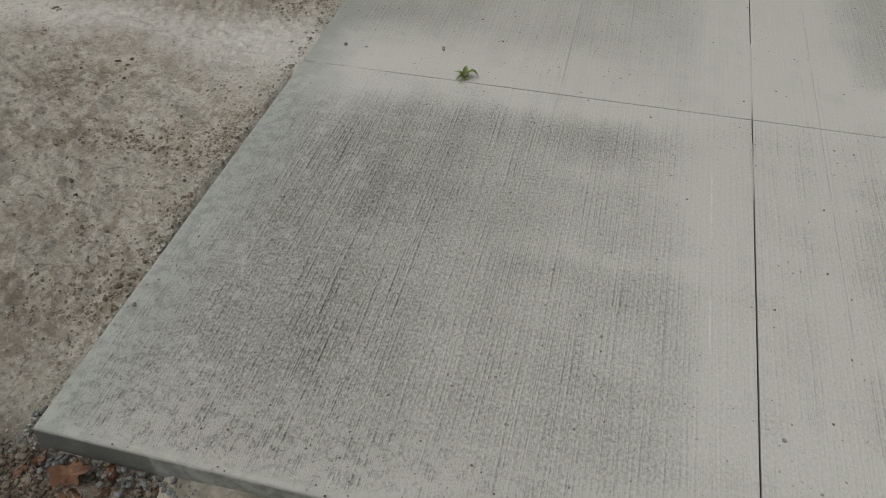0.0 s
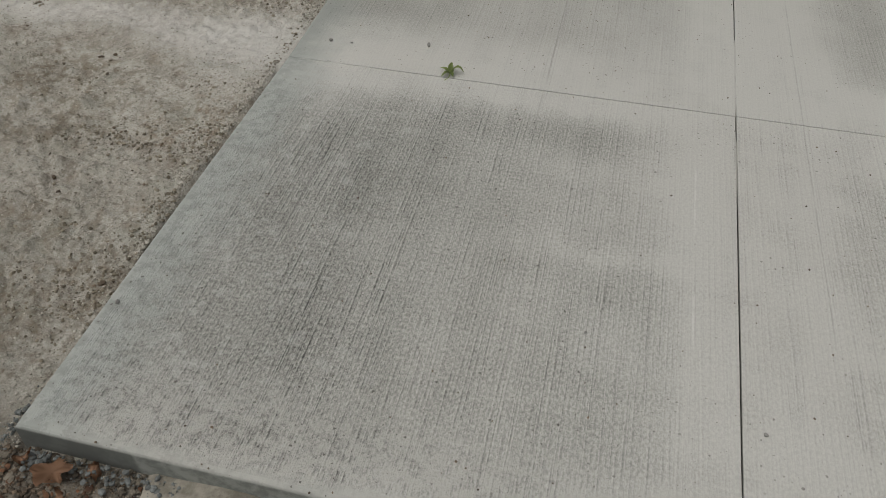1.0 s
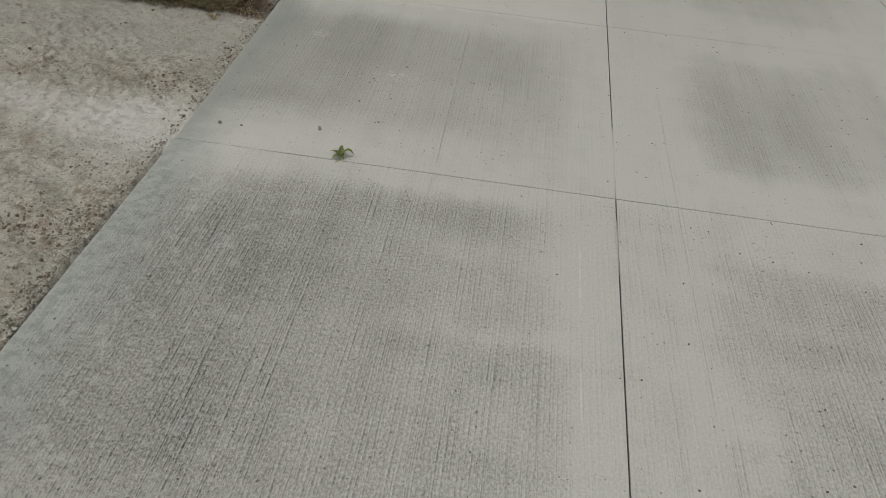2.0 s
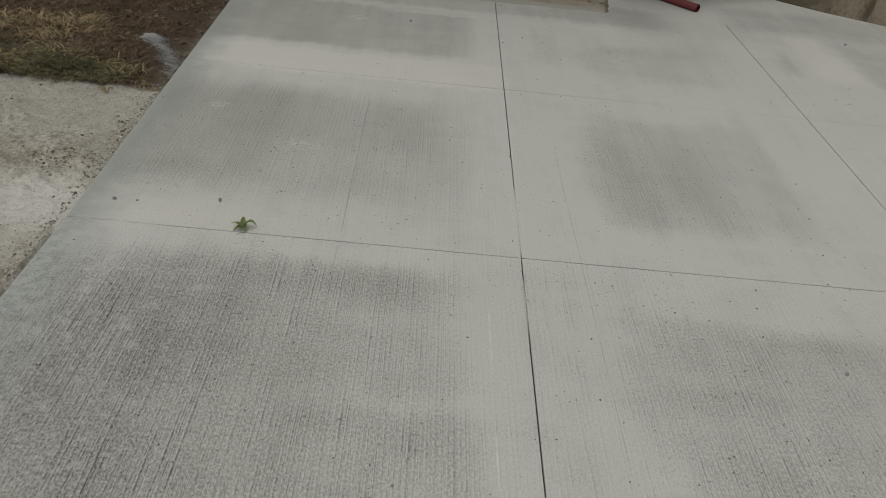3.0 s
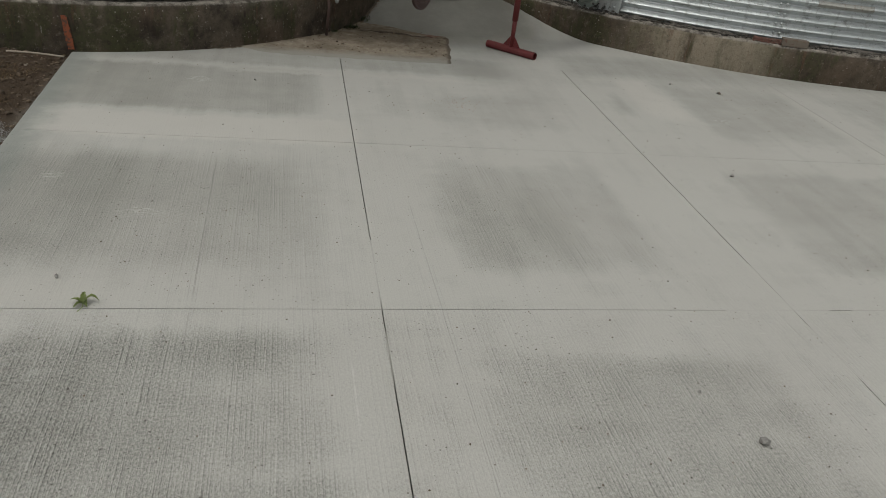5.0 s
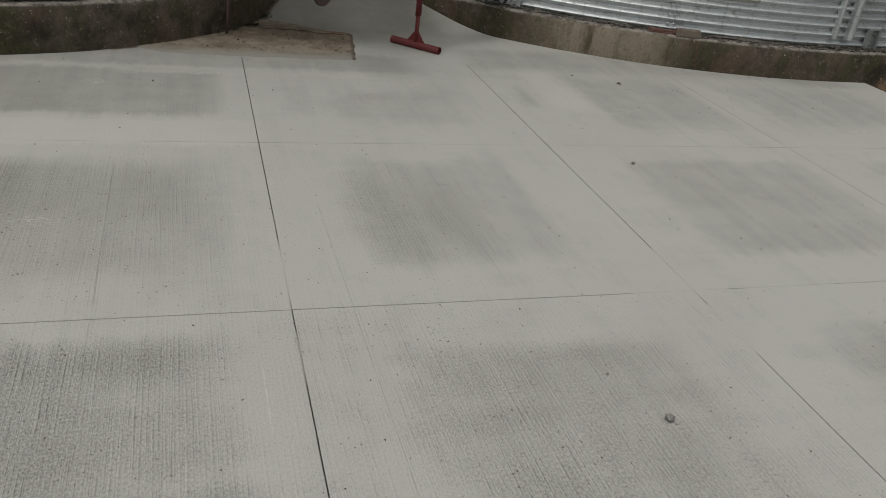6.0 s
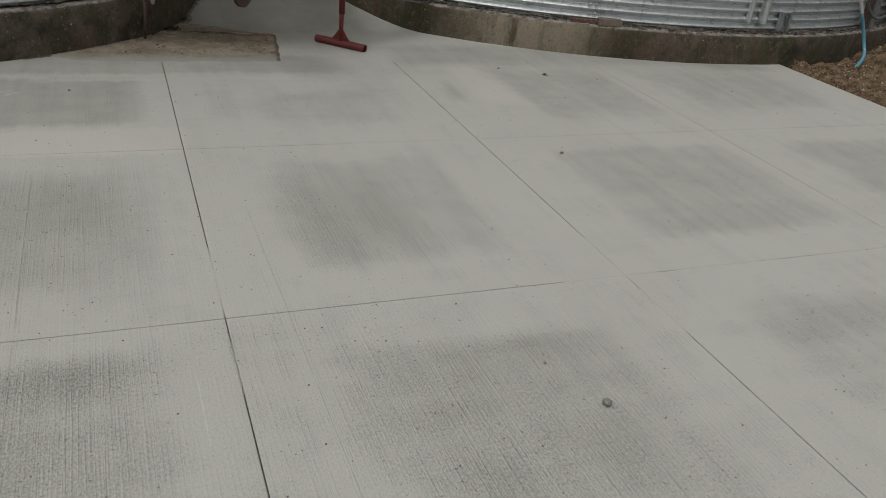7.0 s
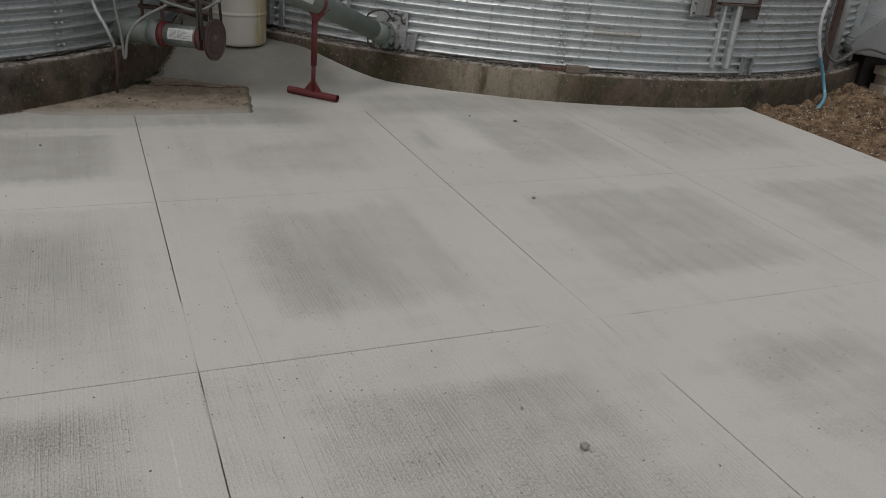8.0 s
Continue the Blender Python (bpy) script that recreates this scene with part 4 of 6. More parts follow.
def unloading_auger():
    d = (TUBE_B - TUBE_A).normalized()
    g = thing("unloading_auger", TUBE_A, "grey-green tube auger flanged to the bin wall", "auger")
    bm = bmesh.new()
    tube(bm, [TUBE_A + d * 0.10, TUBE_A + d * 2.6], 0.086, 32)
    part("auger_tube", bm, M_GREEN, g, "", True)
    bm = bmesh.new()
    out = Vector((RIGHT_BIN[0] - TUBE_A.x, RIGHT_BIN[1] - TUBE_A.y, 0)).normalized()
    tube(bm, [TUBE_A + d * 0.16, TUBE_A + d * 0.05, TUBE_A + out * 0.03], [0.092, 0.094, 0.094], 32)
    part("elbow", bm, M_GREEN, g, "", True)
    for k in (0.02, -0.012):
        bm = bmesh.new()
        lathe(bm, [(0.08, -0.006), (0.122, -0.006), (0.122, 0.006), (0.08, 0.006)], 32, along(TUBE_A - out * k, TUBE_A + out))
        part("flange", bm, M_GREEN, g)
    for k in range(8):
        a = math.tau * k / 8
        m = along(TUBE_A - out * 0.030, TUBE_A + out)
        bm = bmesh.new()
        lathe(bm, [(0.011, -0.008), (0.011, 0.004)], 6, m @ Matrix.Translation((0.108 * math.cos(a), 0.108 * math.sin(a), 0)))
        part("flange_bolt", bm, M_DARK, g)
    # saddle that the stand's post is welded to
    bm = bmesh.new()
    lathe(bm, [(0.0865, -0.016), (0.091, -0.016), (0.091, 0.016), (0.0865, 0.016)], 32, along(TUBE_B - d * 0.03, TUBE_B + d))
    part("clamp_band", bm, M_RED, g, "red clamp band round the tube", True)
    bm = bmesh.new()
    m = along(TUBE_B, TUBE_B + d)
    rim = [(1.425, 0.742), (1.470, 0.775), (1.585, 0.778), (1.612, 0.752), (1.545, 0.690), (1.525, 0.660), (1.475, 0.660), (1.462, 0.700)]
    faces = [[bm.verts.new((u, y, w)) for u, w in rim] for y in (4.066, 4.082)]
    bm.faces.new(faces[0])
    bm.faces.new(faces[1][::-1])
    for k in range(len(rim)):
        j = (k + 1) % len(rim)
        bm.faces.new((faces[0][k], faces[1][k], faces[1][j], faces[0][j]))
    part("clamp_lug", bm, M_RED, g)
    bm = bmesh.new()
    side = Vector((0.35, -0.94, 0)).normalized()
    p = TUBE_B + d * 0.12
    u = d
    v = (side - u * side.dot(u)).normalized()
    w = u.cross(v)
    for k in range(7):
        a0 = -0.35 + 0.12 * k
        q = [p + 0.0870 * (math.cos(a) * v + math.sin(a) * w) + u * s for a, s in ((a0, 0), (a0 + 0.12, 0), (a0 + 0.12, 0.20), (a0, 0.20))]
        bm.faces.new([bm.verts.new(x) for x in q])
    part("decal", bm, M_LABEL, g, "white paper label")
    # mounting plate on the bin wall
    bm = bmesh.new()
    m = along(TUBE_A + out * 0.235, TUBE_A + out)
    box(bm, (-0.16, -0.20, -0.004), (0.16, 0.20, 0.004), 0.003, m)
    tube(bm, [TUBE_A + out * 0.01, TUBE_A + out * 0.30], 0.082, 24)
    part("wall_plate", bm, M_PLATE, g, "grey plate smeared with sealant")
    smear = random.Random(77)
    for k in range(9):
        a0 = smear.uniform(0, math.tau)
        r0 = smear.uniform(0.10, 0.17)
        pts = []
        for i in range(7):
            aa = a0 + 0.16 * i
            rr = r0 + smear.uniform(-0.018, 0.018)
            pts.append(m @ Vector((rr * math.cos(aa), 1.15 * rr * math.sin(aa), -0.006 - 0.008 * smear.random())))
        bm = bmesh.new()
        tube(bm, curve(pts, 3), [smear.uniform(0.004, 0.013) for _ in range(19)], 6)
        part("sealant_smear", bm, M_DARK, g, "black smear of sealant", True)
    bm = bmesh.new()
    up = Vector((0, 0, 1))
    sd = out.cross(up)
    tube(bm, curve([TUBE_A + sd * 0.10 + up * 0.13, TUBE_A + sd * 0.02 + up * 0.22 - out * 0.03, TUBE_A - sd * 0.12 + up * 0.19 - out * 0.02, TUBE_A - sd * 0.17 + up * 0.10, TUBE_A - sd * 0.14 - up * 0.12]), 0.008, 6)
    part("cable", bm, M_DARK, g, "black cable")
    return g


unloading_auger()


def motor_auger():
    a, b = Vector((-0.10, 4.60, 0.475)), Vector((0.665, 4.012, 0.500))
    d = (b - a).normalized()
    length = (b - a).length
    side = d.cross(Vector((0, 0, 1))).normalized()
    up = side.cross(d)
    g = thing("power_head_auger", a, "grey-green auger stub with a rusty drive sheave and hoses", "auger")

    def ring(name, k0, k1, r0, r1, mat, label=""):
        bm = bmesh.new()
        tube(bm, [a + d * length * k0, a + d * length * k1], [r0, r1], 32)
        return part(name, bm, mat, g, label, True)

    ring("auger_tube", 0.0, 0.45, 0.095, 0.095, M_GREEN)
    ring("coupling", 0.42, 0.51, 0.108, 0.108, M_GREEN)
    ring("red_collar", 0.51, 0.56, 0.105, 0.105, M_RED, "red painted collar")
    ring("bearing_housing", 0.56, 0.86, 0.088, 0.088, M_GREEN)
    ring("end_flange", 0.86, 0.90, 0.098, 0.098, M_RED, "red end flange")
    ring("shaft", 0.90, 1.03, 0.018, 0.018, M_DARK)
    bm = bmesh.new()
    for k in range(8):
        a0 = -0.2 + 0.13 * k
        q = [a + d * length * s + 0.0892 * (math.cos(t) * side + math.sin(t) * up) for t, s in ((a0, 0.61), (a0 + 0.13, 0.61), (a0 + 0.13, 0.84), (a0, 0.84))]
        bm.faces.new([bm.verts.new(x) for x in q])
    lab = part("label", bm, M_LABEL, g, "white warning label with unreadable print")
    for row in range(7):
        a0 = -0.02 + 0.105 * row
        for s0, s1 in ((0.63, 0.69), (0.70, (0.82, 0.78, 0.83, 0.75, 0.82, 0.80, 0.77)[row])):
            bm = bmesh.new()
            q = [a + d * length * s + 0.0902 * (math.cos(t) * side + math.sin(t) * up) for t, s in ((a0, s0), (a0 + 0.045, s0), (a0 + 0.045, s1), (a0, s1))]
            bm.faces.new([bm.verts.new(x) for x in q])
            part("print_line", bm, M_INK, lab)
    m = along(b, b + d)
    bm = bmesh.new()
    lathe(bm, [(0.02, -0.016), (0.152, -0.016), (0.164, -0.013), (0.164, -0.009), (0.150, -0.002), (0.164, 0.005), (0.164, 0.009), (0.156, 0.011), (0.148, 0.004), (0.112, 0.002), (0.107, 0.007), (0.100, 0.003), (0.052, 0.002), (0.046, 0.011), (0.036, 0.014), (0.032, 0.028), (0.02, 0.030)], 48, m)
    part("sheave", bm, M_SHEAVE, g, "rusty grooved drive sheave")
    bm = bmesh.new()
    tube(bm, [b - d * 0.02 + side * 0.158 + up * 0.02, b + side * 0.20 + up * 0.62], 0.011, 8)
    part("belt", bm, M_DARK, g, "black drive belt", True)
    bm = bmesh.new()
    tube(bm, [b - d * 0.02 - side * 0.150 + up * 0.05, b - side * 0.05 + up * 0.62], 0.011, 8)
    part("belt", bm, M_DARK, g, "", True)
    for off in (-0.10, 0.10):
        bm = bmesh.new()
        p = a + d * length * 0.91 + side * off
        box(bm, (-0.009, -0.013, -0.06), (0.009, 0.013, 0.50), 0.003, Matrix.Translation(p) @ d.to_track_quat("X", "Z").to_matrix().to_4x4())
        part("motor_mount_post", bm, M_DARK, g, "dark greasy steel upright")
    for k, z, r in ((0.35, 0.20, 0.018), (0.62, 0.26, 0.014)):
        bm = bmesh.new()
        tube(bm, [a + d * length * 0.30 + side * (0.10 - k * 0.3) + up * z, a + d * length * 0.95 + side * (0.10 - k * 0.3) + up * z], r, 8)
        part("mount_rail", bm, M_RUST, g, "rusty steel rail")
    bm = bmesh.new()
    box(bm, (0.30, -0.12, 0.28), (0.70, 0.12, 0.30), 0.003, Matrix.Translation(a) @ d.to_track_quat("X", "Z").to_matrix().to_4x4())
    part("motor_plate", bm, M_RUST, g, "rusty motor plate")
    bm = bmesh.new()
    lathe(bm, [(0.05, -0.16), (0.105, -0.15), (0.11, -0.10), (0.11, 0.12), (0.10, 0.16), (0.02, 0.17)], 32, along(a + d * 0.46 + up * 0.42, a + d * 1.4 + up * 0.42))
    part("motor", bm, M_DARK, g, "dark grey electric motor", True)
    for k in (0.32, 0.50):
        bm = bmesh.new()
        p = a + d * k
        tube(bm, [p + up * 0.10, p + up * 0.29], 0.014, 8)
        part("plate_strut", bm, M_RUST, g)
    return g


motor_auger()


def flexible(name, points, radius, mat, label, category):
    bm = bmesh.new()
    tube(bm, curve(points, 10), radius, 10)
    ob = mesh(name, bm, mat, True)
    return tagged(ob, label, category)


flexible("conduit", [(-0.30, 4.15, 1.05), (-0.221, 4.16, 0.756), (-0.192, 4.16, 0.664), (-0.145, 4.17, 0.57), (-0.107, 4.20, 0.470), (-0.085, 4.27, 0.40), (-0.08, 4.30, 0.37)], 0.0125, M_PALE, "pale grey conduit running down the smaller bin", "conduit")
flexible("conduit", [(-0.085, 4.15, 1.05), (-0.065, 4.16, 0.762), (-0.054, 4.16, 0.649), (-0.037, 4.16, 0.554), (-0.026, 4.16, 0.437), (-0.019, 4.16, 0.330), (-0.007, 4.16, 0.330), (0.007, 4.16, 0.438), (0.045, 4.16, 0.536), (0.124, 4.16, 0.625), (0.241, 4.16, 0.696), (0.318, 4.16, 0.737), (0.45, 4.17, 0.86)], 0.0115, M_CONDUIT, "looped grey flexible conduit hanging by the auger", "conduit")
flexible("conduit", [(0.16, 4.10, 0.88), (0.277, 4.10, 0.783), (0.388, 4.10, 0.745), (0.501, 4.10, 0.714), (0.598, 4.10, 0.721), (0.677, 4.10, 0.769), (0.727, 4.10, 0.80), (0.82, 4.10, 0.91)], 0.0125, M_CONDUIT, "sagging grey flexible conduit above the auger", "conduit")


def rust_pipe():
    bm = bmesh.new()
    tube(bm, [(-0.080, 4.29, 0.41), (-0.071, 4.285, 0.23), (-0.086, 4.285, -0.01)], 0.013, 10)
    tagged(mesh("drain_pipe", bm, M_RUST, True), "thin rusty pipe against the stained foundation", "pipe")


rust_pipe()


def drum():
    c = (1.095, 5.52)
    z = apron_height(*c) - 0.004
    g = thing("drum", (*c, z), "stained white plastic barrel standing between the bins", "barrel")
    bm = bmesh.new()
    lathe(bm, [(0.255, 0.0), (0.274, 0.012), (0.277, 0.03), (0.278, 0.05), (0.278, 0.275), (0.278, 0.285), (0.284, 0.293), (0.284, 0.306), (0.278, 0.314), (0.278, 0.324), (0.280, 0.555), (0.280, 0.565), (0.286, 0.573), (0.286, 0.588), (0.280, 0.596), (0.280, 0.606), (0.278, 0.80), (0.278, 0.82), (0.262, 0.86), (0.24, 0.87)], 56, Matrix.Translation((*c, z)))
    part("body", bm, M_DRUM, g, "", True)
    bm = bmesh.new()
    lathe(bm, [(0.235, 0.865), (0.262, 0.868), (0.264, 0.885), (0.235, 0.888)], 56, Matrix.Translation((*c, z)))
    part("lid", bm, M_DRUM, g, "", True)
    return g


drum()


def on_wall(deg, out=0.0, z=0.0):
    """The pose on the right-hand bin's wall: x along the wall, y inwards, z up."""
    a = radians(deg)
    r = RIGHT_R - LEDGE + out
    return Matrix.Translation((RIGHT_BIN[0] + r * math.cos(a), RIGHT_BIN[1] + r * math.sin(a), z)) @ Matrix.Rotation(a + math.pi / 2, 4, "Z")


def bracket(deg, lean=0.0, name="anchor_bracket"):
    m = on_wall(deg, 0.012, RIGHT_H + 0.01) @ Matrix.Rotation(lean, 4, "Y")
    g = thing(name, m, "bent galvanised anchor bracket bolted to the bin base", "bracket", "anchor brackets")
    # a channel: back plate with a rounded foot, its sides folded out into cheeks
    outline = [(-0.040, 0.0), (-0.056, 0.010), (-0.062, 0.028), (-0.062, 0.197), (0.062, 0.197), (0.062, 0.028), (0.056, 0.010), (0.040, 0.0)]
    bm = bmesh.new()
    front = [bm.verts.new(m @ Vector((x, -0.010, z))) for x, z in outline]
    back = [bm.verts.new(m @ Vector((x, -0.003, z))) for x, z in outline]
    bm.faces.new(front)
    bm.faces.new(back[::-1])
    for k in range(len(outline)):
        j = (k + 1) % len(outline)
        bm.faces.new((front[k], back[k], back[j], front[j]))
    part("back_plate", bm, M_GALV_DARK, g)
    for x in (-0.062, 0.062):
        bm = bmesh.new()
        lip = [(-0.004, 0.020), (-0.040, 0.012), (-0.050, 0.030), (-0.050, 0.185), (-0.040, 0.200), (-0.004, 0.200)]
        inner = [bm.verts.new(m @ Vector((x - 0.003, y, z))) for y, z in lip]
        outer = [bm.verts.new(m @ Vector((x + 0.003, y, z))) for y, z in lip]
        bm.faces.new(inner)
        bm.faces.new(outer[::-1])
        for k in range(len(lip)):
            j = (k + 1) % len(lip)
            bm.faces.new((inner[k], outer[k], outer[j], inner[j]))
        edge_x = sorted((x * 1.05, x * 0.66))
        box(bm, (edge_x[0], -0.054, 0.022), (edge_x[1], -0.048, 0.197), 0.002, m)
        part("cheek", bm, M_GALV_DARK, g)
    bm = bmesh.new()
    box(bm, (-0.058, -0.044, 0.188), (0.058, -0.010, 0.197), 0.002, m)
    part("cap", bm, M_GALV_DARK, g)
    for x, z in ((-0.022, 0.150), (0.024, 0.150), (0.0, 0.055)):
        bm = bmesh.new()
        lathe(bm, [(0.013, 0), (0.013, 0.014), (0.008, 0.016), (0.008, 0.03)], 6, m @ Matrix.Translation((x, -0.009, z)) @ Matrix.Rotation(math.pi / 2, 4, "X"))
        part("bolt", bm, M_GALV_DARK, g)


bracket(-86.2)
bracket(-127.4, 0.10)


def stiffener(deg0, deg1, z0, z1, label, lip=0.034):
    """A channel with rolled lips standing against the corrugations."""
    g = thing("wall_stiffener", on_wall((deg0 + deg1) / 2, 0, z0), label, "stiffener", "wall stiffeners")
    for deg, s in ((deg0, 1), (deg1, -1)):
        bm = bmesh.new()
        m = on_wall(deg, 0.0, 0)
        box(bm, (-0.004, -0.075, z0), (0.004, 0.0, z1), 0.002, m)
        box(bm, (-0.004 if s < 0 else -lip, -0.079, z0), (lip if s < 0 else 0.004, -0.071, z1), 0.002, m)
        part("rail", bm, M_GALV, g)
    return g


def door_channel():
    """Two rails under the bin door, one narrow, one broad and rolled."""
    z0, z1 = RIGHT_H + 0.10, 0.985
    g = thing("wall_stiffener", on_wall(-90.5, 0, z0), "galvanised channel stiffener below the bin door", "stiffener", "wall stiffeners")
    for deg, half, deep in ((-91.35, 0.020, 0.060), (-89.45, 0.034, 0.085)):
        m = on_wall(deg, 0.0, 0)
        bm = bmesh.new()
        prof = [(-half, 0.0)] + [(-half * math.cos(math.pi * k / 8), -deep * (0.55 + 0.45 * math.sin(math.pi * k / 8))) for k in range(9)] + [(half, 0.0)]
        ends = [[bm.verts.new(m @ Vector((u, w, z))) for u, w in prof] for z in (z0, z1)]
        for k in range(len(prof) - 1):
            bm.faces.new((ends[0][k], ends[0][k + 1], ends[1][k + 1], ends[1][k]))
        bm.faces.new(ends[0])
        bm.faces.new(ends[1][::-1])
        part("rail", bm, M_GALV, g)


door_channel()
stiffener(-59.6, -58.9, RIGHT_H + 0.05, 2.2, "galvanised edge stiffener on the bin wall")
stiffener(-145.8, -144.2, RIGHT_H + 0.05, 3.2, "tall galvanised stiffener by the barrel", 0.05)
stiffener(-136.0, -134.9, RIGHT_H + 0.20, 3.2, "galvanised stiffener behind the auger tube")


def bin_door():
    m = on_wall(-90.4, 0.0, 0)
    g = thing("bin_door", on_wall(-90.4, 0, 0.88), "rusty framed bin door with a dark recess", "door")
    bm = bmesh.new()
    box(bm, (-0.16, -0.085, 0.985), (0.31, -0.012, 1.005), 0.004, m)
    part("sill", bm, M_RUST, g, "rust-brown sill lip")
    for x in (-0.235, 0.315):
        bm = bmesh.new()
        box(bm, (x - 0.010, -0.07, 0.86), (x + 0.010, 0.02, 1.7), 0.004, m)
        part("jamb", bm, M_RUST, g)
    bm = bmesh.new()
    box(bm, (0.08, -0.07, 0.865), (0.30, -0.025, 0.985), 0.012, m)
    part("chute", bm, M_DARK, g, "dark open chute")
    bm = bmesh.new()
    box(bm, (-0.22, -0.05, 1.01), (0.30, -0.03, 1.6), 0.004, m)
    part("door_leaf", bm, M_GALV_DARK, g)
    bm = bmesh.new()
    box(bm, (-0.42, -0.03, 0.88), (-0.25, -0.012, 1.25), 0.003, m)
    part("side_plate", bm, M_GALV_DARK, g)
    bm = bmesh.new()
    box(bm, (-0.475, -0.045, 0.87), (-0.435, -0.012, 1.10), 0.004, m)
    latch = part("latch", bm, M_GALV, g, "galvanised latch strap")
    for z in (0.90, 0.99):
        bm = bmesh.new()
        lathe(bm, [(0.010, 0), (0.010, 0.01), (0.006, 0.012)], 6, m @ Matrix.Translation((-0.455, -0.045, z)) @ Matrix.Rotation(math.pi / 2, 4, "X"))
        part("bolt", bm, M_DARK, latch)


bin_door()


def wall_posts():
    bm = bmesh.new()
    p, q = on_wall(-68.4, 0.08, 0).translation, None
    tube(bm, [(p.x, p.y, RIGHT_H), (p.x + 0.03, p.y + 0.02, 2.4)], 0.037, 20)
    tagged(mesh("riser_pipe", bm, M_PALE, True), "pale grey steel riser pipe standing on the foundation ledge", "pipe")
    bm = bmesh.new()
    m = on_wall(-70.6, 0.05, 0)
    box(bm, (-0.035, -0.006, RIGHT_H), (0.035, 0.0, 2.4), 0.002, m)
    box(bm, (0.029, -0.06, RIGHT_H), (0.035, 0.0, 2.4), 0.002, m)
    tagged(mesh("angle_iron", bm, M_RUST), "rusty upright angle iron against the bin", "angle iron")


wall_posts()

flexible("garden_hose", [(6.80, 3.62, 0.52), (6.846, 3.62, 0.44), (6.905, 3.62, 0.335), (6.940, 3.59, 0.205), (6.905, 3.52, 0.135), (6.83, 3.45, 0.085), (6.74, 3.40, 0.045), (6.66, 3.37, 0.0)], 0.0175, M_HOSE, "light blue hose running down into the dirt", "hose")
flexible("conduit", [(6.80, 3.62, 1.45), (6.708, 3.62, 1.088), (6.678, 3.62, 0.937), (6.694, 3.62, 0.785), (6.74, 3.62, 0.64), (6.805, 3.62, 0.51)], 0.019, M_PALE, "grey flexible conduit above the blue hose", "conduit")
flexible("cable", [(6.96, 3.72, 1.45), (6.886, 3.72, 1.0), (6.88, 3.72, 0.92), (6.925, 3.72, 0.69), (7.02, 3.73, 0.52), (7.16, 3.74, 0.438), (7.30, 3.78, 0.45), (7.48, 3.88, 0.46), (7.725, 4.0, 0.50), (7.951, 4.0, 0.531), (8.24, 4.0, 0.477), (8.7, 4.04, 0.40)], 0.0145, M_CABLE, "grey cable looping from the bin to the fan", "cable")


def fan_duct():
    g = thing("aeration_fan", (8.3, 4.2, 0), "pale grey aeration fan duct beside the bin", "fan")
    bm = bmesh.new()
    prof0 = [(7.83, 4.12, 0.45), (7.76, 4.11, 0.53), (7.79, 4.10, 0.62), (8.19, 4.10, 0.855), (9.2, 4.10, 1.15), (9.2, 4.10, 0.40), (8.39, 4.10, 0.40)]
    f = [bm.verts.new(p) for p in prof0]
    b = [bm.verts.new((p[0] + 0.25, p[1] + 0.75, p[2])) for p in prof0]
    bm.faces.new(f)
    bm.faces.new(b[::-1])
    for k in range(7):
        bm.faces.new((f[k], b[k], b[(k + 1) % 7], f[(k + 1) % 7]))
    bmesh.ops.bevel(bm, geom=list(bm.edges), offset=0.02, segments=2, affect="EDGES")
    part("duct", bm, M_GREY, g)
    # added dark block, standing in for the shade under the duct
    bm = bmesh.new()
    box(bm, (8.42, 4.40, -0.12), (9.8, 4.95, 0.41), 0.02)
    part("shade_block", bm, M_DARK, g, "dark block added for the shade below the duct")
    bm = bmesh.new()
    lathe(bm, [(0.20, 0), (0.36, 0.01), (0.36, 0.55), (0.34, 0.57), (0.1, 0.57)], 40, Matrix.Translation((9.3, 4.5, 0.70)) @ Matrix.Rotation(math.pi / 2, 4, "Y"))
    part("fan_housing", bm, M_GREY, g, "", True)
    for x in (8.85, 9.1):
        bm = bmesh.new()
        box(bm, (x, 4.15, -0.12), (x + 0.06, 4.21, 0.48), 0.004)
        part("leg", bm, M_RUST, g)


fan_duct()


def board_stack():
    for k, (z, dx) in enumerate(((-0.10, 0.0), (0.075, 0.05), (0.185, -0.01))):
        bm = bmesh.new()
        box(bm, (8.50 + dx, 4.08, z), (9.5 + dx, 4.30, z + (0.17 if k == 0 else 0.10)), 0.008)
        tagged(mesh("timber_block", bm, M_WOOD), "weathered tan timber block stacked under the fan", "timber", "timber blocks")


board_stack()


def brick():
    bm = bmesh.new()
    m = on_wall(-108.3, 0.085, RIGHT_H + 0.034)
    box(bm, (-0.11, -0.045, -0.032), (0.11, 0.045, 0.03), 0.006, m)
    for v in bm.verts:
        v.co += Vector((noise.noise(v.co * 21), noise.noise(v.co * 23), noise.noise(v.co * 29))) * 0.006
    tagged(mesh("loose_brick", bm, M_BRICK), "chipped tan brick lying on the foundation ledge", "brick")
    for deg, long_half, deep in ((-110.0, 0.055, 0.032), (-111.5, 0.075, 0.026)):
        bm = bmesh.new()
        m = on_wall(deg, 0.070, RIGHT_H + 0.022)
        box(bm, (-long_half, -deep, -0.020), (long_half, deep, 0.016), 0.004, m)
        bmesh.ops.subdivide_edges(bm, edges=bm.edges[:], cuts=3, use_grid_fill=True)
        for v in bm.verts:
            v.co += Vector((noise.noise(v.co * 37), noise.noise(v.co * 41), noise.noise(v.co * 45))) * 0.014
        tagged(mesh("brick_fragment", bm, M_REDBRICK), "broken red brick fragment on the foundation ledge", "brick", "brick fragments")


brick()


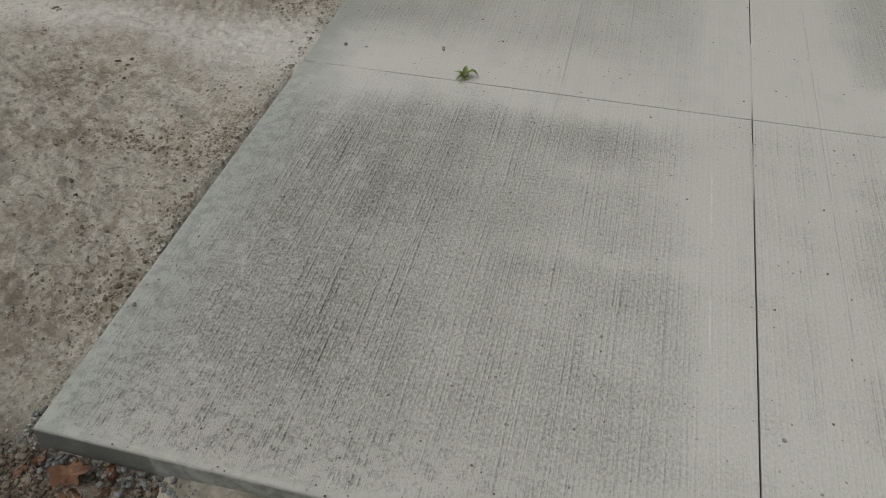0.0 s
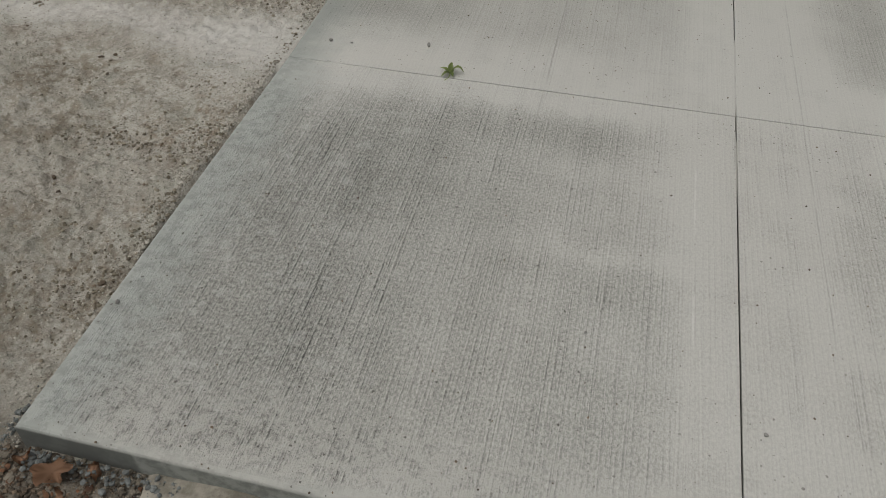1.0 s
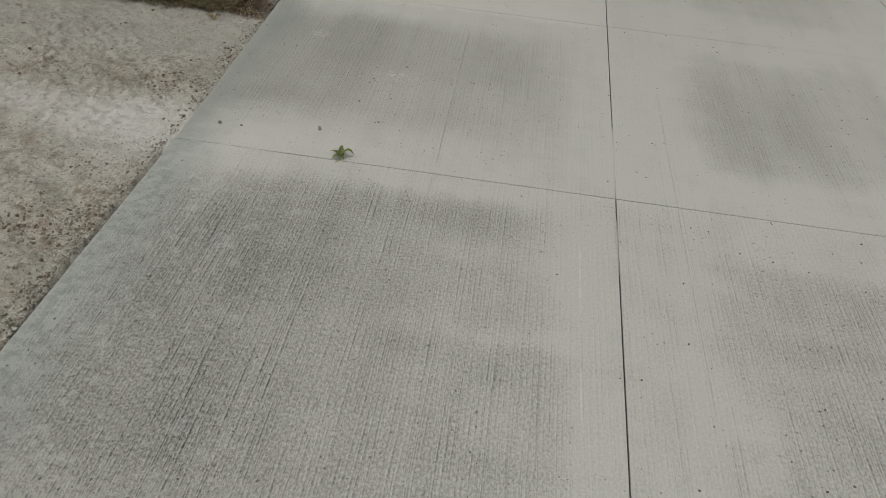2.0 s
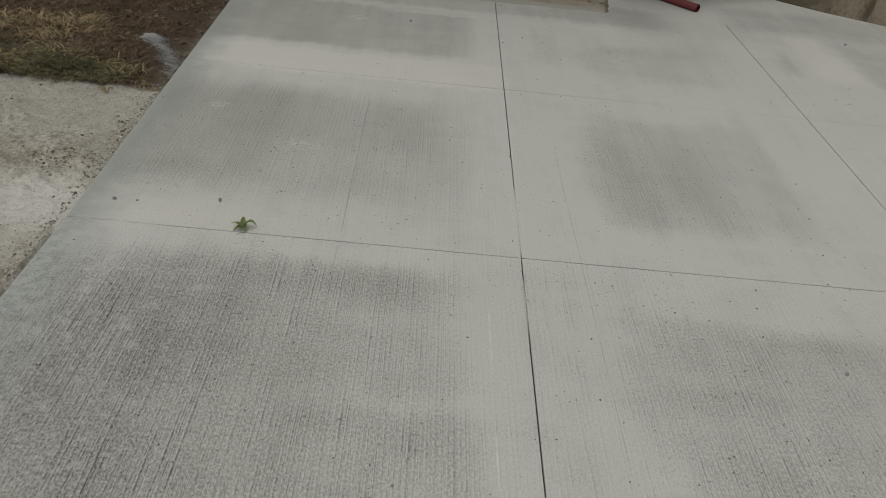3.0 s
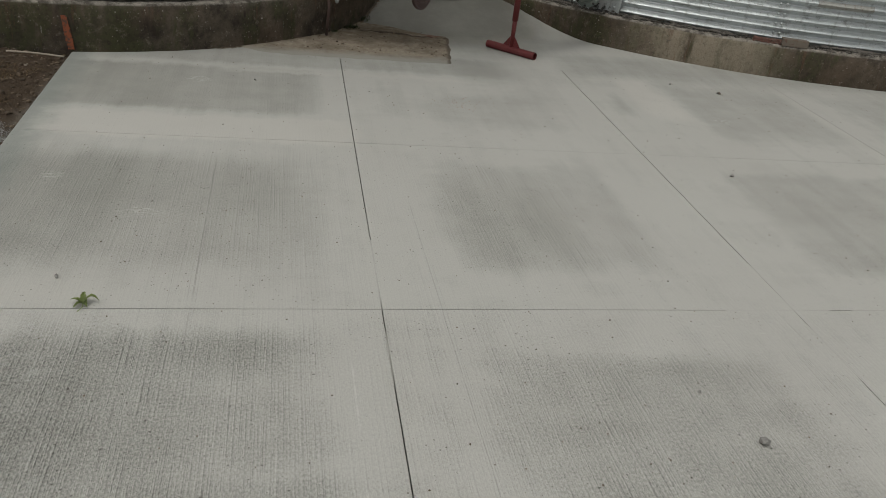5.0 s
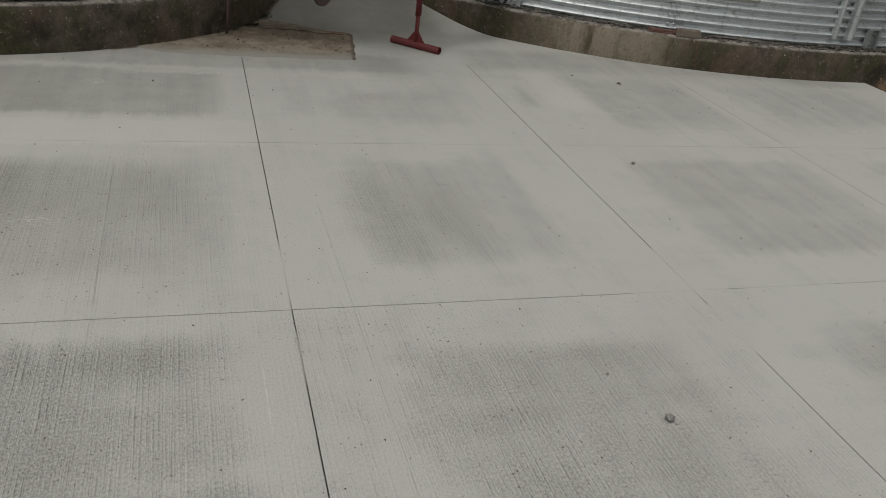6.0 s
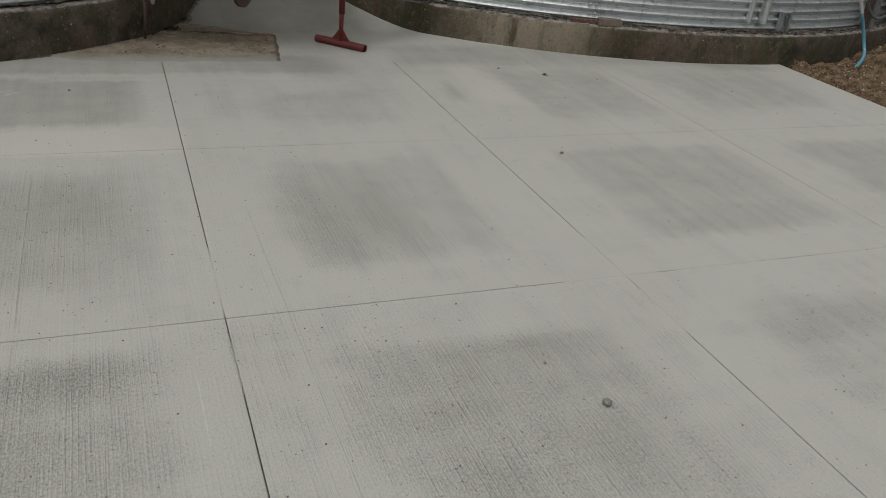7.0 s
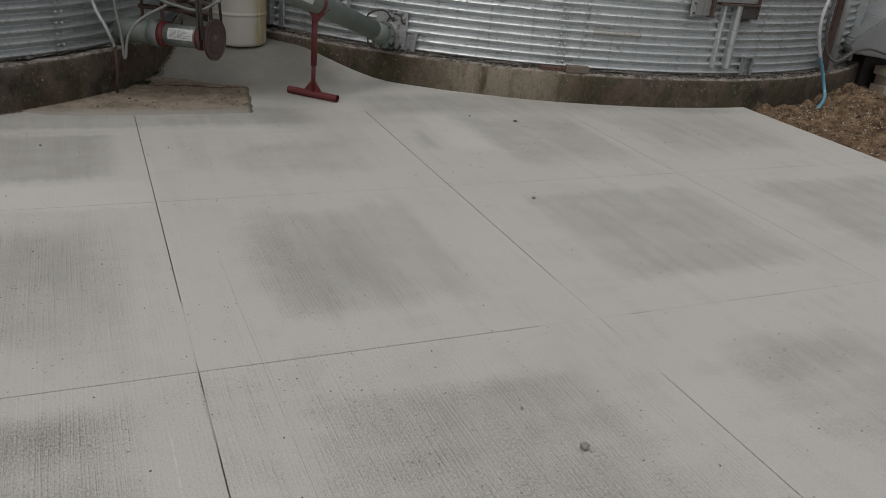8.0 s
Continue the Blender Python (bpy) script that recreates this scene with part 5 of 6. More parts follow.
def spray_mark():
    """A strip of orange marking paint on the left-hand foundation."""
    bm = bmesh.new()
    a0 = radians(-81.7)
    rows = []
    for k in range(9):
        z = 0.02 + 0.24 * k / 8
        w = 0.007 + 0.004 * noise.noise(Vector((k * 1.7, 0, 3)))
        rows.append([bm.verts.new((LEFT_BIN[0] + (LEFT_R + 0.011) * math.cos(a0 + s * w - 0.0012 * k), LEFT_BIN[1] + (LEFT_R + 0.011) * math.sin(a0 + s * w - 0.0012 * k), z)) for s in (-1, 1)])
    for p, q in zip(rows, rows[1:]):
        bm.faces.new((p[0], p[1], q[1], q[0]))
    part("spray_mark", bm, M_ORANGE, left_bin, "orange spray-paint mark")


spray_mark()


def patch():
    """Loose crushed grain and dust swept against the left-hand foundation."""
    xs = steps((-1.4, 1.2, 0.02))
    ys = steps((3.60, 4.95, 0.02))
    w = len(xs)
    verts = []
    for y in ys:
        for x in xs:
            q = Vector((x, y, 0))
            edge = 0.92 + 0.13 * (y - 3.7) + 0.010 * noise.noise(q * 6)
            inside = smooth(x, edge + 0.03, edge - 0.06) * smooth(y, 3.61 + 0.14 * smooth(x, -0.3, -1.0) + 0.025 * noise.noise(q * 6), 3.67 + 0.14 * smooth(x, -0.3, -1.0) + 0.03 * noise.noise(q * 6)) * smooth(y, 4.98 - 0.36 * x + 0.10 * noise.noise(q * 3), 4.80 - 0.36 * x)
            inside *= smooth(x, -1.2, -0.5)
            verts.append((x, y, -0.006 + inside * (0.013 + 0.003 * noise.noise(q * 5) + 0.003 * noise.noise(q * 17) + 0.003 * noise.noise(q * 41)) + apron_height(x, y)))
    faces = [(j * w + i, j * w + i + 1, (j + 1) * w + i + 1, (j + 1) * w + i) for j in range(len(ys) - 1) for i in range(w - 1)]
    n = Nodes("crushed_grain_dust")
    gx, gy, gz = n.xyz()
    c = n.mix(n.ramp(n.noise(5, 7, 0.68), 0.34, 0.66), (0.190, 0.156, 0.115), (0.300, 0.258, 0.198))
    c = n.mix(n.ramp(n.noise(1.0, 5, 0.65, n.scaled(13, 5, 3)), 0.50, 0.68, 0, 0.55), c, (0.155, 0.122, 0.086))
    c = n.mix(n.ramp(n.noise(1.0, 5, 0.68, n.scaled(20, 9, 3)), 0.58, 0.68, 0, 0.45), c, (0.43, 0.395, 0.325))
    c = n.mix(n.ramp(n.noise(55, 5, 0.74), 0.56, 0.66, 0, 0.45), c, (0.12, 0.092, 0.063))
    # darker and browner towards the back, greyed with cement dust along the front
    c = n.mix(n.math("MULTIPLY", n.ramp(n.math("MULTIPLY_ADD", n.noise(4, 5, 0.65), 0.5, gy), 4.26, 4.52), n.ramp(n.noise(11, 6, 0.72), 0.34, 0.60, 0.25, 0.85)), c, (0.125, 0.098, 0.068))
    c = n.mix(n.ramp(n.math("MULTIPLY_ADD", n.noise(7, 5, 0.65), 0.25, gy), 4.00, 3.78, 0, 0.90), c, (0.300, 0.290, 0.252))
    rim = n.math("ABSOLUTE", n.math("SUBTRACT", gx, n.math("MULTIPLY_ADD", gy, 0.13, 0.415)))
    c = n.mix(n.ramp(n.math("MULTIPLY_ADD", n.noise(14, 4, 0.65), 0.05, rim), 0.060, 0.028, 0, 0.75), c, (0.085, 0.066, 0.048))
    # a dark crack along the back of the spill, wandering and broken
    crack = n.math("ADD", gy, n.math("ADD", n.math("MULTIPLY_ADD", n.noise(3, 3, 0.55), 0.36, -0.18), n.math("MULTIPLY_ADD", n.noise(17, 4, 0.65), 0.06, -0.03)))
    crack = n.math("ABSOLUTE", n.math("SUBTRACT", n.math("MULTIPLY_ADD", gx, 0.20, crack), 4.60))
    c = n.mix(n.math("MULTIPLY", n.ramp(crack, 0.030, 0.006), n.ramp(n.noise(7, 4, 0.6), 0.36, 0.52, 0.15, 0.9)), c, (0.05, 0.036, 0.026))
    red = n.math("SQRT", n.math("ADD", n.math("POWER", n.math("SUBTRACT", gx, 0.86), 2.0), n.math("POWER", n.math("SUBTRACT", gy, 4.52), 2.0)))
    c = n.mix(n.ramp(n.math("MULTIPLY_ADD", n.noise(30, 4, 0.7), 0.10, red), 0.16, 0.08, 0, 0.6), c, (0.13, 0.040, 0.03))
    m = n.done(c, 0.95, 0, n.bump(n.noise(48, 6, 0.72), 0.55, 0.006), 0.2)
    tagged(raw("spilled_grain", verts, faces, m, True), "tan crushed grain and dirt swept against the foundation", "spilled grain", kind="stuff")


patch()


ledge_rng = np.random.default_rng(41)
ledge_rows = []
for _ in range(1900):
    a = radians(ledge_rng.uniform(-150, -55))
    r = RIGHT_R - LEDGE + 0.015 + 0.105 * ledge_rng.random() ** 1.5
    s = 0.003 + 0.020 * ledge_rng.random() ** 4
    ledge_rows.append((RIGHT_BIN[0] + r * math.cos(a), RIGHT_BIN[1] + r * math.sin(a), RIGHT_H + 0.006 + 0.3 * s, s))
tagged(rubble("ledge_crumbs", ledge_rows, M_TARCRUMB, 42, 0.4), "crumbled sealant and mortar on the foundation ledge", "crumbs", kind="stuff")
grain = np.random.default_rng(31)
crumb_rows = [(x, y, 0.008 + 0.003 * grain.random(), 0.0020 + 0.009 * grain.random() ** 6) for x, y in zip(grain.uniform(-0.6, 0.92, 420), grain.uniform(3.80, 4.60, 420)) if math.hypot(x - LEFT_BIN[0], y - LEFT_BIN[1]) > LEFT_R]
tagged(rubble("grain_crumbs", crumb_rows, M_SOIL, 32), "brown crumbs on the spilled grain", "crumbs", kind="stuff")


# ---- small things on the pad ----
def green_leaf():
    bm = bmesh.new()
    c = Vector((-1.130, 0.058, 0.008))
    tips = [(-1.186, 0.066, 0.022), (-1.134, 0.112, 0.036), (-1.070, 0.052, 0.016), (-1.108, 0.028, 0.006), (-1.165, 0.018, 0.006)]
    for k, t in enumerate(tips):
        t = Vector(t)
        d = t - c
        s = Vector((-d.y, d.x, 0)).normalized()
        pts = []
        for i in range(8):
            f = i / 7
            w = 0.0135 * (1 - f) ** 0.75 * (1 + 0.35 * (i % 2)) + 0.0008
            mid = c + d * f + Vector((0, 0, 0.012 * math.sin(math.pi * f)))
            if k == 2:
                mid += Vector((0.006 * f, 0.022 * math.sin(math.pi * f * 0.8), 0.012 * math.sin(math.pi * f)))
            pts.append((mid - s * w + Vector((0, 0, 0.3 * w)), mid, mid + s * w + Vector((0, 0, 0.5 * w))))
        vs = [[bm.verts.new(p) for p in row] for row in pts]
        for a, b in zip(vs, vs[1:]):
            for j in range(2):
                bm.faces.new((a[j], a[j + 1], b[j + 1], b[j]))
    for v in bm.verts:
        v.co = Vector((-1.130, 0.028, 0)) + Matrix.Diagonal((0.86, 0.86, 0.80)) @ (v.co - Vector((-1.130, 0.058, 0)))
    c = Vector((-1.130, 0.028, 0.006))
    bmesh.ops.solidify(bm, geom=list(bm.faces), thickness=0.0008)
    g = thing("green_leaf", (c.x, c.y, 0), "fresh curled green lobed leaf lying on the concrete", "leaf")
    part("blade", bm, M_LEAF, g)
    bm = bmesh.new()
    tube(bm, curve([c + Vector((0, 0, 0.004)), c + Vector((0.004, -0.035, 0.004)), c + Vector((-0.008, -0.062, 0.003))], 4), 0.0018, 6)
    part("stalk", bm, M_LEAF, g)


green_leaf()


def dry_leaf(name, c, size, turn, label, tilt=0.35, mat=None, curl=1.0):
    bm = bmesh.new()
    m = Matrix.Translation(c) @ Matrix.Rotation(turn, 4, "Z") @ Matrix.Rotation(tilt, 4, "X")
    ring = []
    shape = random.Random(int(turn * 1000))
    for k in range(30):
        a = math.tau * k / 30
        r = size * (0.85 + 0.13 * math.cos(a * 5 + turn) + 0.15 * shape.uniform(-1, 1))
        z = curl * size * (0.50 * math.cos(a * 2 + 0.6) + 0.20 * math.sin(a * 5) + 0.20 * shape.uniform(-1, 1))
        ring.append(bm.verts.new(m @ Vector((r * math.cos(a), r * 0.72 * math.sin(a), z))))
    mid = [bm.verts.new(m @ Vector((0.45 * size * math.cos(math.tau * k / 30), 0.32 * size * math.sin(math.tau * k / 30), 0.10 * size * math.cos(2 * math.tau * k / 30)))) for k in range(30)]
    top = bm.verts.new(m @ Vector((0, 0, -0.08 * size)))
    for k in range(30):
        j = (k + 1) % 30
        bm.faces.new((ring[k], ring[j], mid[j], mid[k]))
        bm.faces.new((mid[k], mid[j], top))
    bmesh.ops.solidify(bm, geom=list(bm.faces), thickness=0.001)
    return tagged(mesh(name, bm, mat or M_DRYLEAF, True), label, "leaf")


dry_leaf("dry_leaf", (-1.695, -1.955, -0.062), 0.052, 0.6, "curled rust-brown dry leaf on gravel by the slab", 0.5)
dry_leaf("dry_leaf", (-1.60, -1.925, -0.075), 0.030, 2.1, "small torn brown leaf on gravel by the slab", 0.3)
dry_leaf("dry_leaf", (-1.80, -1.93, -0.070), 0.026, 4.0, "small crumpled brown leaf on gravel", 0.4)
dry_leaf("dry_leaf", (-1.64, -2.02, -0.070), 0.028, 5.2, "small curled brown leaf among crushed stone", 0.4)
dry_leaf("dry_leaf", (3.047, 3.235, 0.006), 0.030, 1.0, "crumpled grey-brown dry leaf on the concrete", 0.05, M_DULLLEAF, 0.3)


def pebble(x, y, size, label="grey pebble lying on the dusty concrete", mat=None, flat=0.75):
    rng = random.Random(int((x + 9) * 1000 + (y + 9) * 77))
    bm = bmesh.new()
    rock(bm, (x, y, size * flat * 0.75), size, flat, rng)
    tagged(mesh("pebble", bm, mat or M_BLUESTONE), label, "pebble", "loose pebbles")


for x, y, s in ((-1.272, 0.225, 0.0125), (-1.693, 0.165, 0.0100), (-1.60, 0.168, 0.006), (1.120, -0.557, 0.010), (2.287, 1.499, 0.016), (-0.43, -1.219, 0.006), (-1.79, -1.437, 0.010), (0.06, -1.45, 0.007), (1.62, 4.55, 0.018), (-0.812, -0.411, 0.005), (2.70, 3.42, 0.010), (-0.62, 2.93, 0.011)):
    pebble(x, y, s)
pebble(1.228, -0.838, 0.023, "chunky grey lump of stone on the concrete", M_BLUESTONE, 0.8)

rng = np.random.default_rng(5)


def gritty(x, y):
    """Less gravel shows where saw dust has settled."""
    wy = y + 0.5 * 0.5 + 0.15 * noise.noise(Vector((x * 2, y * 2, 5)))
    dusty = smooth(abs(wy - 0.28 + 0.05 * x), 0.26, 0.08)
    return rng.random() > 0.85 * dusty


def scatter(count, x0, x1, y0, y1, s0, s1, sink=0.3, power=2.0, keep=None):
    out = []
    while len(out) < count:
        x, y = rng.uniform(x0, x1), rng.uniform(y0, y1)
        if keep and not keep(x, y):
            continue
        s = s0 + (s1 - s0) * rng.random() ** power
        out.append((x, y, soil_height(x, y) + s * sink, s))
    return out


# crumbs of mortar and grit on the pad
crumbs = [(rng.uniform(X0, X4), Y0 + (T3 - Y0) * rng.random() ** 1.6, 0.0012, 0.0010 + 0.0042 * rng.random() ** 4.5) for _ in range(2900)]
crumbs += [(cx + rng.normal(0, 0.34), cy + rng.normal(0, 0.30), 0.0012, 0.0016 + 0.0030 * rng.random() ** 3) for cx, cy in ((-0.85, 0.9), (0.95, 0.95), (2.8, 0.95), (0.9, -0.7), (2.6, -0.7)) for _ in range(90)]
crumbs += [(rng.normal(-0.62, 0.03), rng.normal(0.9, 0.5), 0.0012, 0.0014 + 0.0024 * rng.random() ** 2) for _ in range(60)]
tagged(rubble("grit", crumbs, M_SOIL, 1), "dark specks of grit on the concrete", "grit", kind="stuff")

# clumps of brown soil thrown on the gravel
clump_rows = []
for cx, cy, sx, sy, count in ((-1.91, -0.62, 0.05, 0.09, 420), (-2.29, -0.68, 0.10, 0.05, 420), (-1.88, -0.98, 0.04, 0.10, 380), (-1.93, -1.30, 0.07, 0.09, 420), (-2.03, -1.46, 0.12, 0.08, 420), (-2.14, -0.53, 0.08, 0.05, 120),
                              (-2.09, -0.73, 0.06, 0.03, 120), (-2.45, -0.72, 0.04, 0.03, 70), (-2.88, -0.22, 0.03, 0.02, 50), (-3.15, 0.18, 0.03, 0.02, 50), (-2.06, -0.27, 0.05, 0.04, 60), (-2.02, 0.50, 0.05, 0.07, 200), (-2.18, 0.50, 0.03, 0.03, 60),
                              (-1.88, 0.85, 0.03, 0.06, 90), (-1.86, 1.23, 0.015, 0.09, 120), (-1.87, 0.12, 0.012, 0.08, 80), (-2.14, -1.17, 0.03, 0.03, 60), (-2.6, -1.1, 0.25, 0.15, 300), (-2.7, -0.4, 0.25, 0.12, 260)):
    for _ in range(count):
        x, y = rng.normal(cx, sx), rng.normal(cy, sy)
        if x < -1.845:
            s = 0.0015 + 0.0075 * rng.random() ** 4
            clump_rows.append((x, y, soil_height(x, y) + 0.25 * s, s))
tagged(rubble("soil_clumps", clump_rows, M_BROWNSOIL, 23, 0.75), "crumbled brown soil clumps on the gravel", "soil", kind="stuff")
# lumps of grey paste squeezed out at the corner of the slab
paste = [(rng.normal(-1.855, 0.016), rng.normal(-1.86, 0.045), -0.055 + 0.03 * rng.random(), 0.002 + 0.008 * rng.random() ** 3) for _ in range(120)]
paste += [(rng.uniform(-1.80, -1.35), -1.90 - abs(rng.normal(0, 0.03)), -0.085 + 0.012 * rng.random(), 0.002 + 0.010 * rng.random() ** 4) for _ in range(260)]
tagged(rubble("paste_lumps", [p for p in paste if p[0] < -1.847 or p[1] < -1.90], M_PASTE, 24, 0.8), "bluish grey lumps of hardened cement paste", "rubble", kind="stuff")
dark = [(x, y, soil_height(x, y) + 0.003, 0.0015 + 0.007 * rng.random() ** 3) for x, y in zip(rng.normal(-1.78, 0.16, 2600), rng.uniform(-2.15, -1.895, 2600))]
tagged(rubble("dark_soil", dark, M_SOIL, 26, 0.7), "dark damp soil crumbs in front of the slab", "soil", kind="stuff")
# leaf litter in front of the slab
litter = [(x, y, soil_height(x, y) + 0.006, 0.005 + 0.010 * rng.random() ** 2) for x, y in zip(rng.uniform(-2.2, -1.3, 260), rng.uniform(-2.25, -1.92, 260))]
tagged(rubble("leaf_litter", litter, M_LITTER, 25, 0.18), "scraps of dark brown leaf litter", "litter", kind="stuff")

chips = [(rng.normal(0.78, 0.10), rng.normal(2.65, 0.08), 0.001, 0.0014 + 0.0022 * rng.random()) for _ in range(80)]
tagged(rubble("brick_chips", chips, M_CHIP, 27), "small scatter of reddish brick chips on the concrete", "chips", kind="stuff")
# dark dirt along the foot of the smaller bin's foundation
foot = []
for _ in range(2600):
    a = radians(rng.uniform(-62, -18))
    r = LEFT_R + 0.004 + abs(rng.normal(0, 0.013))
    x, y = LEFT_BIN[0] + r * math.cos(a), LEFT_BIN[1] + r * math.sin(a)
    foot.append((x, y, apron_height(x, y) + 0.001, 0.0015 + 0.008 * rng.random() ** 4))
tagged(rubble("foundation_dirt", foot, M_SOIL, 28, 0.6), "dark dirt lying along the foundation", "dirt", kind="stuff")
# stones and soil beside the pad
tagged(rubble("gravel", scatter(56000, -3.9, -1.85, -2.4, 1.5, 0.0012, 0.0052, 0.10, 4.0, gritty), M_GRITTY, 2), "loose tan and grey gravel", "gravel", kind="stuff")
tagged(rubble("clods", scatter(420, -4.2, -1.86, -2.4, 1.6, 0.003, 0.015, 0.05, 5.0, gritty), M_SOIL, 3, 0.6), "dark crumbs of soil on the gravel", "soil", kind="stuff")
tagged(rubble("edge_crumbs", [(x, y, soil_height(x, y) + 0.003, s) for x, y, s in ((-1.842 - abs(rng.normal(0, 0.045)), rng.uniform(-1.9, 1.35), 0.002 + 0.007 * rng.random() ** 3) for _ in range(1500)) if gritty(x, y)], M_GRITTY, 9, 0.7), "crumbs of gravel along the edge of the slab", "gravel", kind="stuff")
tagged(rubble("crushed_stone", scatter(2600, -2.35, -1.35, -2.35, -1.89, 0.003, 0.016, 0.3, 2.5), M_DIRTYSTONE, 4, 0.8), "coarse dirty crushed stone in front of the slab", "gravel", kind="stuff")
tagged(rubble("soil_lumps", scatter(2600, -4.4, -1.86, 1.42, 3.5, 0.004, 0.022, 0.2, 2.5), M_SOIL, 6, 0.7), "dark lumps of torn soil", "soil", kind="stuff")
tagged(rubble("turf_stones", scatter(240, -4.4, -1.98, 2.95, 3.45, 0.004, 0.013, 0.4, 2.5), M_DIRTYSTONE, 16, 0.7), "dirty stones in the torn soil by the foundation", "stones", kind="stuff")
tagged(rubble("mound_clods", scatter(26000, 5.9, 8.4, 1.9, 4.0, 0.0018, 0.013, 0.15, 5.0), M_CLOD, 7, 0.75), "brown clods of excavated clay", "soil", kind="stuff")
tagged(rubble("mound_lumps", scatter(260, 5.95, 8.2, 2.0, 3.9, 0.010, 0.036, 0.0, 3.0), M_CLOD, 17, 0.75), "large brown lumps of clay", "soil", kind="stuff")
tagged(rubble("mound_stones", scatter(3000, 5.95, 8.4, 1.9, 4.0, 0.003, 0.013, 0.5, 2.6), M_WHITESTONE, 8, 0.75), "pale limestone chips in the clay mound", "stones", kind="stuff")


def blades(name, count, material, seed, label, height, cut):
    """Flattened blades of grass in tufts."""
    r = np.random.default_rng(seed)
    verts, faces = [], []
    while len(faces) < count:
        x, y = r.uniform(-4.3, -1.95), r.uniform(1.36, 3.3)
        if noise.noise(Vector((x * 1.7, y * 1.7, seed))) < cut + (1.2 if material == M_GRASS else 0.15) * smooth(y, 1.6, 2.7) - (0.7 if y < 1.62 else 0):
            continue
        for _ in range(9):
            px, py = x + r.normal(0, 0.05), y + r.normal(0, 0.04)
            if px > -2.10 + 0.06 * math.sin(py * 9) or py < 1.34 + 0.03 * math.sin(px * 11):
                continue
            a = r.uniform(0, math.tau)
            h = height * r.uniform(0.2, 1.0)
            lean = r.uniform(1.2, 4.5) * h
            z = soil_height(px, py)
            w = r.uniform(0.0012, 0.0034)
            dx, dy = math.cos(a), math.sin(a)
            i = len(verts)
            verts += [(px - dy * w, py + dx * w, z - 0.004), (px + dy * w, py - dx * w, z - 0.004),
                      (px + dx * lean * 0.5 + dy * w, py + dy * lean * 0.5 - dx * w, z + h * 0.75), (px + dx * lean * 0.5 - dy * w, py + dy * lean * 0.5 + dx * w, z + h * 0.75),
                      (px + dx * lean, py + dy * lean, z + h * 0.7)]
            faces += [(i, i + 1, i + 2, i + 3), (i + 3, i + 2, i + 4)]
    tagged(raw(name, verts, faces, material), label, "grass", kind="stuff")


blades("dry_grass", 15000, M_STRAW, 11, "flattened straw-coloured dry grass", 0.040, 0.22)
blades("dead_grass", 56000, M_DEADGRASS, 14, "matted dead brown grass", 0.020, -0.25)
blades("green_grass", 11000, M_GRASS, 12, "sparse dull green grass", 0.045, 0.0)


def ash_clump():
    """A grey heap of saw slurry over the turf's edge."""
    rows = []
    for _ in range(15000):
        f = rng.random() ** 1.2
        bend = 0.05 * math.sin(math.pi * f)
        x, y = -2.16 + 0.29 * f + rng.normal(0, 0.020 + 0.016 * f), 2.06 - 0.44 * f + bend + rng.normal(0, 0.026 + 0.02 * f)
        if x < -1.86:
            rows.append((x, y, soil_height(x, y) + 0.002 + 0.034 * (1 - f) ** 2 * rng.random(), 0.0007 + 0.0022 * rng.random() ** 4))
    for _ in range(5000):
        dx, dy = rng.normal(0, 0.034), rng.normal(0, 0.034)
        x, y = -2.15 + dx, 2.05 + dy
        top = 0.050 * math.exp(-(dx * dx + dy * dy) / 0.0022)
        rows.append((x, y, soil_height(x, y) + 0.002 + top, 0.0008 + 0.0024 * rng.random() ** 3))
    tagged(rubble("dust_heap", rows, M_PALEDUST, 13, 0.6), "pale grey heap of concrete dust on the turf", "dust heap", kind="stuff")


ash_clump()


